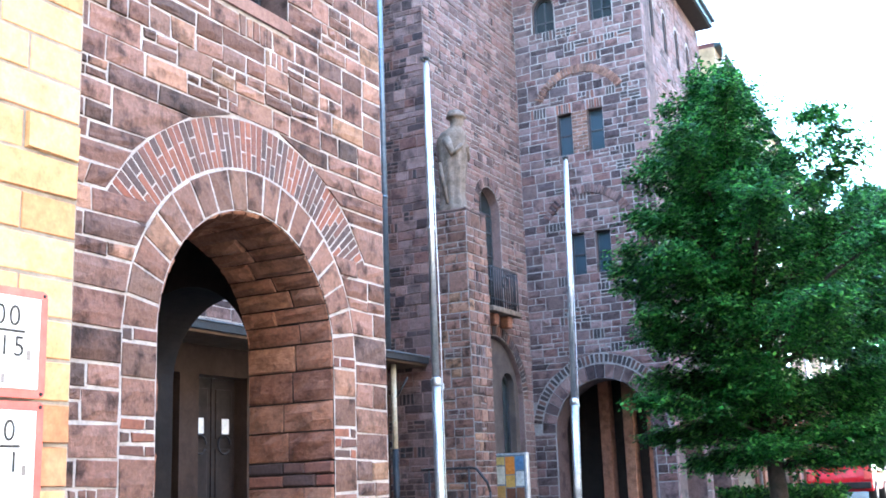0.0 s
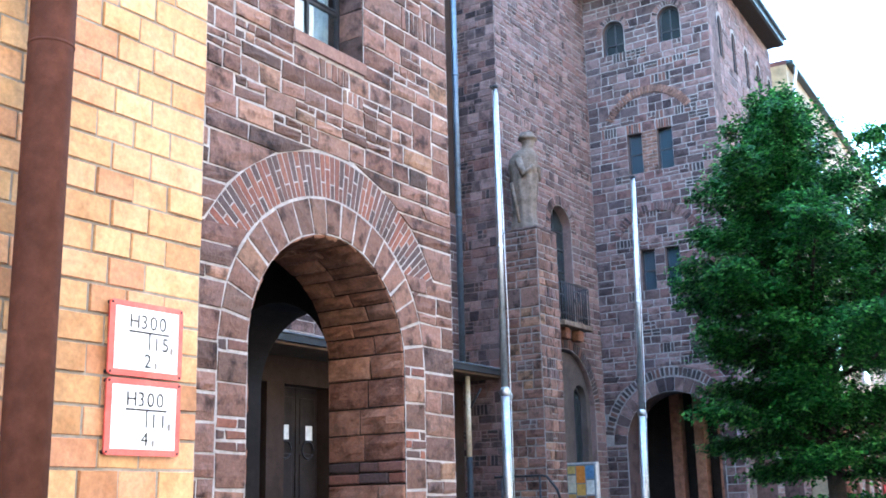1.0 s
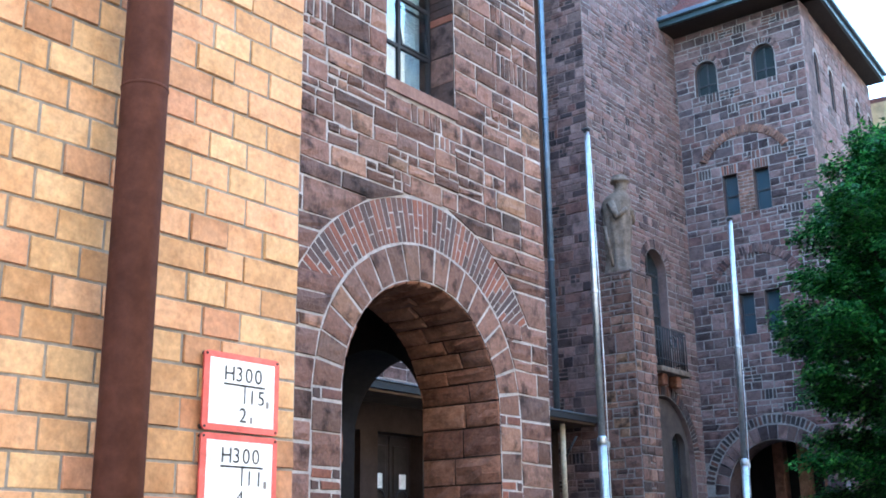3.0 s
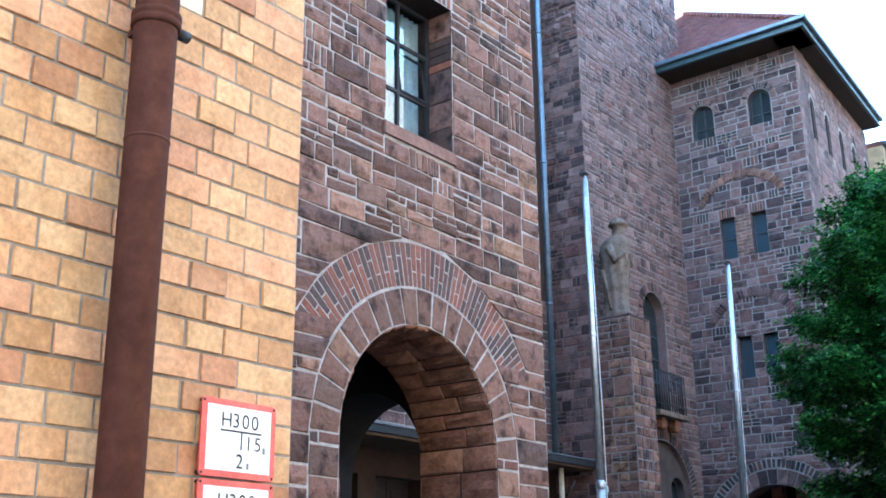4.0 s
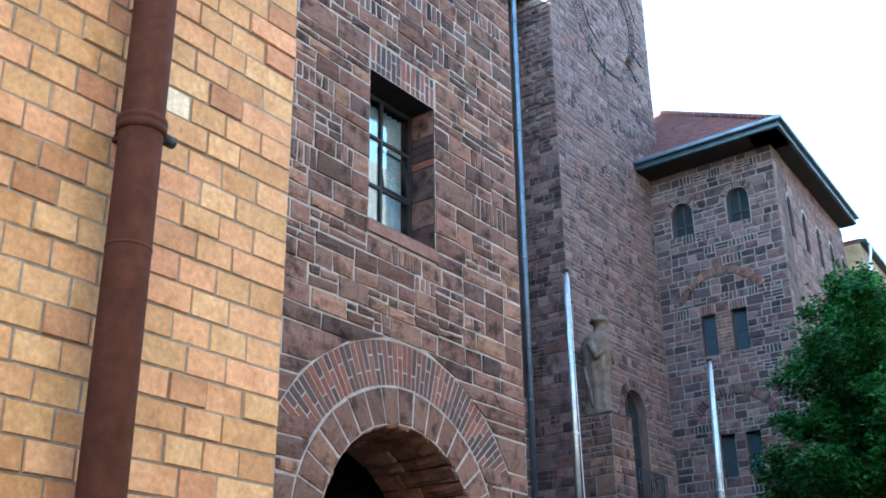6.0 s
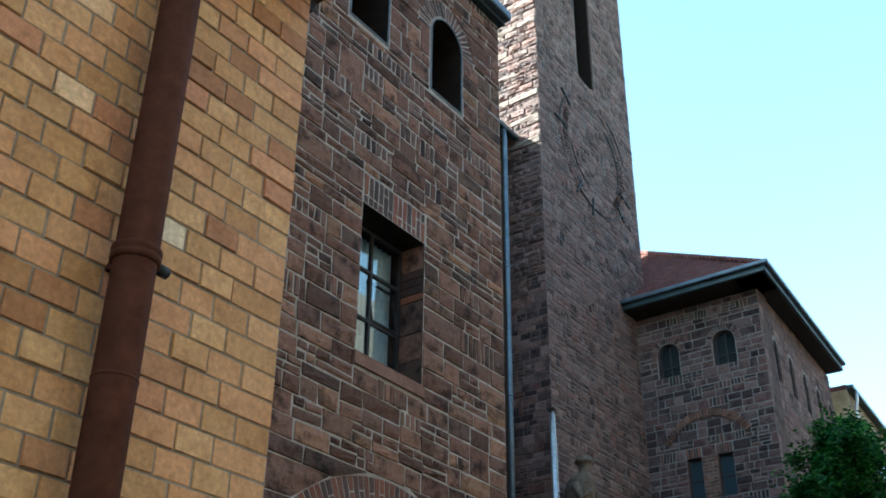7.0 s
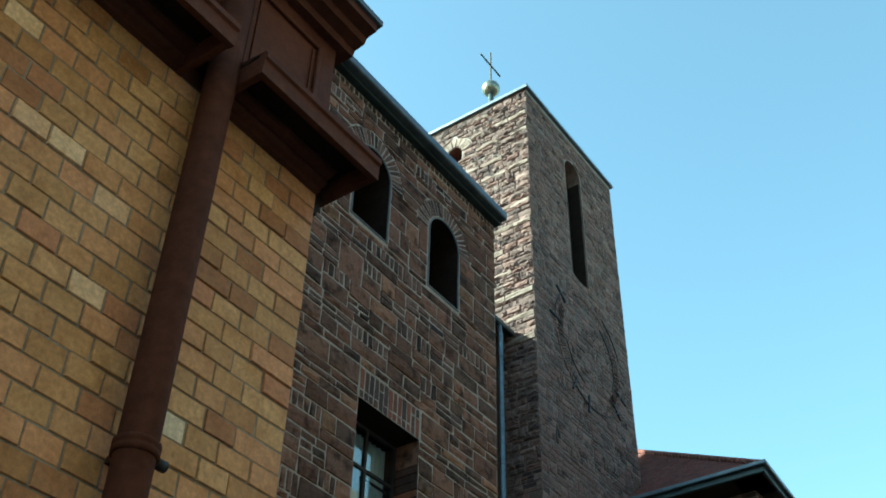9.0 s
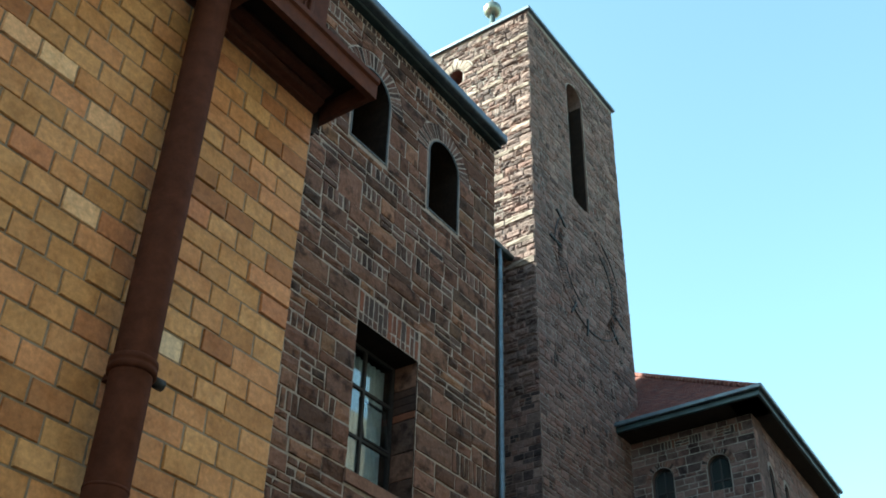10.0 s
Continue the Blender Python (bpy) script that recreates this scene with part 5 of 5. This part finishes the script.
SHEETS = [(-9.76, 0.17, 1.98, 0.15, (0.55, 0.42, 0.14)), (-9.76, 0.17, 1.62, 0.33, (0.66, 0.62, 0.50)), (-9.76, 0.17, 1.29, 0.30, (0.48, 0.30, 0.10)),
          (-9.57, 0.19, 1.80, 0.33, (0.60, 0.22, 0.04)), (-9.57, 0.19, 1.56, 0.22, (0.58, 0.36, 0.10)), (-9.57, 0.19, 1.29, 0.25, (0.16, 0.07, 0.04)),
          (-9.36, 0.17, 1.88, 0.25, (0.13, 0.25, 0.42)), (-9.36, 0.17, 1.58, 0.27, (0.70, 0.68, 0.62)), (-9.36, 0.17, 1.29, 0.26, (0.20, 0.10, 0.06))]
for x, wide, z, high, tone in SHEETS:
    part("poster", at_case(box_bm((x, 19.588, z), (x + wide, 19.593, z + high))), cm(tuple(0.6 * c for c in tone), tuple(0.7 * c for c in tone)), case)

# ---- handrail at the foot of the tower ----
rail = thing("handrail", "black iron handrail at the foot of the spur wall", "handrail", (-9.6, 17.6, 0))
def at_rail(bm):
    bmesh.ops.translate(bm, verts=bm.verts[:], vec=(9.6, -17.6, 0))
    return bm
part("rail", at_rail(tube_bm([(-10.25, 17.6, 1.92), (-9.25, 17.6, 1.92), (-9.15, 17.6, 1.90), (-8.95, 17.6, 1.66), (-8.9, 17.6, 1.5)], 0.024, 10)), iron, rail)
for x, h in ((-10.1, 1.91), (-9.3, 1.91), (-8.9, 1.52)):
    part("post", at_rail(tube_bm([(x, 17.6, 0.2), (x, 17.6, h)], 0.02, 8)), iron, rail)

# ---- hydrant signs ----
def build_sign(y0, z0, upper, lower):
    sign = thing("hydrant_sign", "white enamel hydrant sign with a red rim on yellow brick", "sign", (YX, y0, z0), "hydrant signs")
    W, H = 0.25, 0.196
    x = 0.016
    plate = box_bm((x, 0.0, 0.0), (x + 0.006, W, H))
    plate_edges = [e for e in plate.edges if abs(e.verts[0].co.x - e.verts[1].co.x) > 0.003]
    bmesh.ops.bevel(plate, geom=plate_edges, offset=0.012, segments=4, affect="EDGES", profile=0.5)
    part("rim", plate, red_enamel, sign, "faded red enamel rim")
    part("face", box_bm((x + 0.006, 0.018, 0.016), (x + 0.0075, W - 0.018, H - 0.016)), white_enamel, sign)
    for a in (0.008, W - 0.008):
        for b in (0.008, H - 0.008):
            part("screw", lathe_bm([(0.004, 0), (0.003, 0.002)], (0, 0, 0), 8), iron, sign).matrix_basis = pose(x + 0.006, a, b, 0, 90, 0)
            part("spacer", tube_bm([(0.004, a, b), (x, a, b)], 0.006, 8), iron, sign)
    part("line", box_bm((x + 0.0075, 0.062, 0.115), (x + 0.0082, 0.20, 0.120)), black_paint, sign)
    part("line", box_bm((x + 0.0075, 0.130, 0.072), (x + 0.0082, 0.1345, 0.116)), black_paint, sign)
    def words(text, u, v, size):
        for k, char in enumerate(text):
            cu = bpy.data.curves.new("character", "FONT")
            cu.body, cu.size, cu.extrude = char, size, 0.0003
            cu.align_x = "CENTER"
            tmp = bpy.data.objects.new("character", cu)
            me = bpy.data.meshes.new_from_object(tmp)
            bpy.data.objects.remove(tmp)
            me.materials.clear()
            me.materials.append(black_paint)
            ob = new("character", me)
            ob.parent = sign
            at = u + (k - (len(text) - 1) / 2) * size * 0.60
            ob.matrix_basis = Matrix.Translation((x + 0.0082, at, v)) @ Matrix(((0, 0, 1, 0), (1, 0, 0, 0), (0, 1, 0, 0), (0, 0, 0, 1)))
    words("H300", 0.128, 0.127, 0.053)
    words(upper, 0.172, 0.073, 0.052)
    words(lower, 0.128, 0.025, 0.052)
    part("small_mark", box_bm((x + 0.0075, 0.205, 0.067), (x + 0.0082, 0.214, 0.085)), mortar_grey, sign)
    part("small_mark", box_bm((x + 0.0075, 0.152, 0.024), (x + 0.0082, 0.160, 0.04)), mortar_grey, sign)
    return sign


build_sign(1.803, 1.803, "15", "2")
build_sign(1.803, 1.600, "11", "4")

# ---- tree ----
def build_tree(cx, cy, base, height, spread, seed):
    rng = random.Random(seed)
    tree = thing("street_tree", "young broad-leaved street tree with a dense green crown", "tree", (cx, cy, base))

    def axis(z):
        return Vector((-0.75 * max(0.0, z / height - 0.15) ** 1.3, 0.1 * math.sin(z), z))
    zs = [-0.1, 0.8, 1.7, 2.6, 3.6, 4.8, 6.0, height * 0.95]
    part("trunk", tube_bm([axis(z) for z in zs], [0.16, 0.13, 0.12, 0.105, 0.085, 0.06, 0.035, 0.012], 12), bark, tree)
    verts, faces = [], []

    def spray(c, along, size):
        """A flat twig of leaves."""
        side = along.cross(Vector((0, 0, 1))).normalized()
        for i in range(22):
            s = rng.random()
            p = c + along * size * (s - 0.3) + side * rng.gauss(0, 0.30 * size * (1.15 - s)) + Vector((0, 0, rng.gauss(0, 0.04) - 0.16 * size * s * s))
            out = (along * rng.uniform(0.2, 1.0) + side * rng.gauss(0, 0.8) + Vector((0, 0, rng.uniform(-0.55, 0.15)))).normalized()
            flat = out.cross(Vector((rng.gauss(0, 0.3), rng.gauss(0, 0.3), 1))).normalized()
            L = rng.uniform(0.05, 0.09)
            b = len(verts)
            drop = Vector((0, 0, -0.012))
            verts.extend([p, p + out * L * 0.45 + flat * L * 0.34 + drop, p + out * L + drop, p + out * L * 0.45 - flat * L * 0.34 + drop])
            faces.extend([(b, b + 1, b + 2), (b, b + 2, b + 3)])

    for k in range(92):
        t = k / 91
        z = 1.75 + (height - 2.1) * t
        reach = spread * (0.86 + 0.4 * t) if t < 0.35 else spread * (1.0 - ((t - 0.35) / 0.65) ** 0.8) + 0.10
        a = k * 2.399 + rng.uniform(-0.4, 0.4)
        reach *= rng.uniform(0.6, 1.15) if t < 0.5 else rng.uniform(0.45, 1.4)
        if math.cos(a) > 0.2:
            reach *= 1.3
        elif math.cos(a) < -0.3:
            reach *= 0.90
        root = axis(z - 0.25)
        tip = axis(z) + Vector((math.cos(a) * reach, math.sin(a) * reach, reach * (rng.uniform(-0.20, 0.12) + 1.1 * t)))
        mid = root.lerp(tip, 0.5) + Vector((0, 0, reach * 0.07))
        part("limb", tube_bm([root, mid, tip], [0.05 * (1.2 - t), 0.03 * (1.2 - t), 0.006], 6), bark, tree)
        for j in range(int((44 - 26 * t) + (62 - 30 * t) * reach)):
            s = 1 - rng.random() ** 1.4 * 0.8
            c = root.lerp(mid, s * 2) if s < 0.5 else mid.lerp(tip, s * 2 - 1)
            wide = 0.09 + 0.14 * reach * (1.15 - s)
            off = Vector((rng.gauss(0, wide), rng.gauss(0, wide), rng.gauss(0, 0.06)))
            c = c + off
            along = (Vector((c.x - root.x, c.y - root.y, 0)) + off * 1.5 + Vector((0, 0, rng.uniform(-0.1, 0.35)))).normalized()
            spray(c, along, rng.uniform(0.22, 0.42))
    tagged(mesh("crown", verts, faces, leaf, tree), kind="stuff")
    return tree


build_tree(-3.85, 16.6, ground_height(16.6), 7.7, 2.1, 4)
build_tree(-2.9, 25.5, ground_height(25.5), 7.6, 2.5, 12)


def build_hedge():
    rng = random.Random(6)
    verts, faces = [], []
    for k in range(9000):
        p = Vector((rng.uniform(-5.0, -3.2), rng.uniform(17.5, 18.6), ground_height(18) + rng.random() ** 0.5 * 1.15 + rng.gauss(0, 0.04)))
        out = Vector((rng.gauss(0, 1), rng.gauss(0, 1), rng.gauss(0.4, 0.6))).normalized()
        side = out.orthogonal().normalized()
        L = rng.uniform(0.05, 0.09)
        b = len(verts)
        verts += [p, p + out * L * 0.5 + side * L * 0.35, p + out * L, p + out * L * 0.5 - side * L * 0.35]
        faces += [(b, b + 1, b + 2), (b, b + 2, b + 3)]
    hedge = tagged(mesh("hedge", verts, faces, leaf), "low green hedge beside the street tree", "hedge", kind="stuff")


build_hedge()

# ---- parked car ----
def build_car(cx, cy):
    g = ground_height(cy)
    car = thing("car", "red estate car parked at the kerb", "car", (cx, cy, g))
    red = mottled("red car paint", [(0.3, (0.42, 0.012, 0.02)), (0.7, (0.48, 0.016, 0.024))], rough=0.25, scale=2, bump=0)
    rubber = mottled("black rubber", [(0.3, (0.02, 0.02, 0.02)), (0.7, (0.03, 0.03, 0.03))], bump=0.1)
    w = 0.84
    low = [(-2.1, 0.35), (2.1, 0.35), (2.12, 0.62), (2.0, 0.86), (1.0, 0.95), (-2.02, 0.97), (-2.12, 0.7)]
    def hull(pts, half, bev):
        bm = bmesh.new()
        a = [bm.verts.new((-half, y, z)) for y, z in pts]
        b = [bm.verts.new((half, y, z)) for y, z in pts]
        bm.faces.new(a)
        bm.faces.new(b[::-1])
        n = len(pts)
        for k in range(n):
            bm.faces.new((a[k], b[k], b[(k + 1) % n], a[(k + 1) % n]))
        bmesh.ops.recalc_face_normals(bm, faces=bm.faces[:])
        bmesh.ops.bevel(bm, geom=bm.edges[:], offset=bev, segments=3, affect="EDGES", profile=0.5)
        return bm
    part("body", hull(low, w, 0.05), red, car)
    part("cabin", hull([(1.0, 0.94), (0.35, 1.40), (-1.75, 1.43), (-2.02, 0.94)], w - 0.09, 0.05), red, car)
    part("rear_window", box_bm((-0.6, -2.02, 1.03), (0.6, -1.86, 1.34), 0.02), pane_dark, car)
    for s in (-1, 1):
        for a, b in ((-1.7, -0.95), (-0.88, -0.1), (-0.03, 0.5)):
            part("side_window", box_bm((s * (w - 0.1) - 0.02, a, 1.0), (s * (w - 0.1) + 0.022, b, 1.33), 0.015), pane_sky, car)
        part("tail_light", box_bm((s * 0.72 - 0.08, -2.13, 0.66), (s * 0.72 + 0.08, -2.06, 0.92), 0.02), red_enamel, car)
        for y in (-1.35, 1.3):
            wheel = part("wheel", tube_bm([(s * 0.66, y, 0.30), (s * 0.86, y, 0.30)], 0.30, 24), rubber, car)
            part("rim", tube_bm([(s * 0.861, y, 0.30), (s * 0.872, y, 0.30)], 0.19, 18), aluminium, wheel)
    part("bumper", box_bm((-0.8, -2.2, 0.42), (0.8, -2.08, 0.6), 0.03), rubber, car)
    car.matrix_basis = pose(cx, cy, g + 0.02, 0, 0, 3)


build_car(-5.75, 34.0)

# ---- masonry pieces ----
lay_yellow()
lay_porch()
lay_nave()
lay_tower()
lay_block()
lay_tiles()
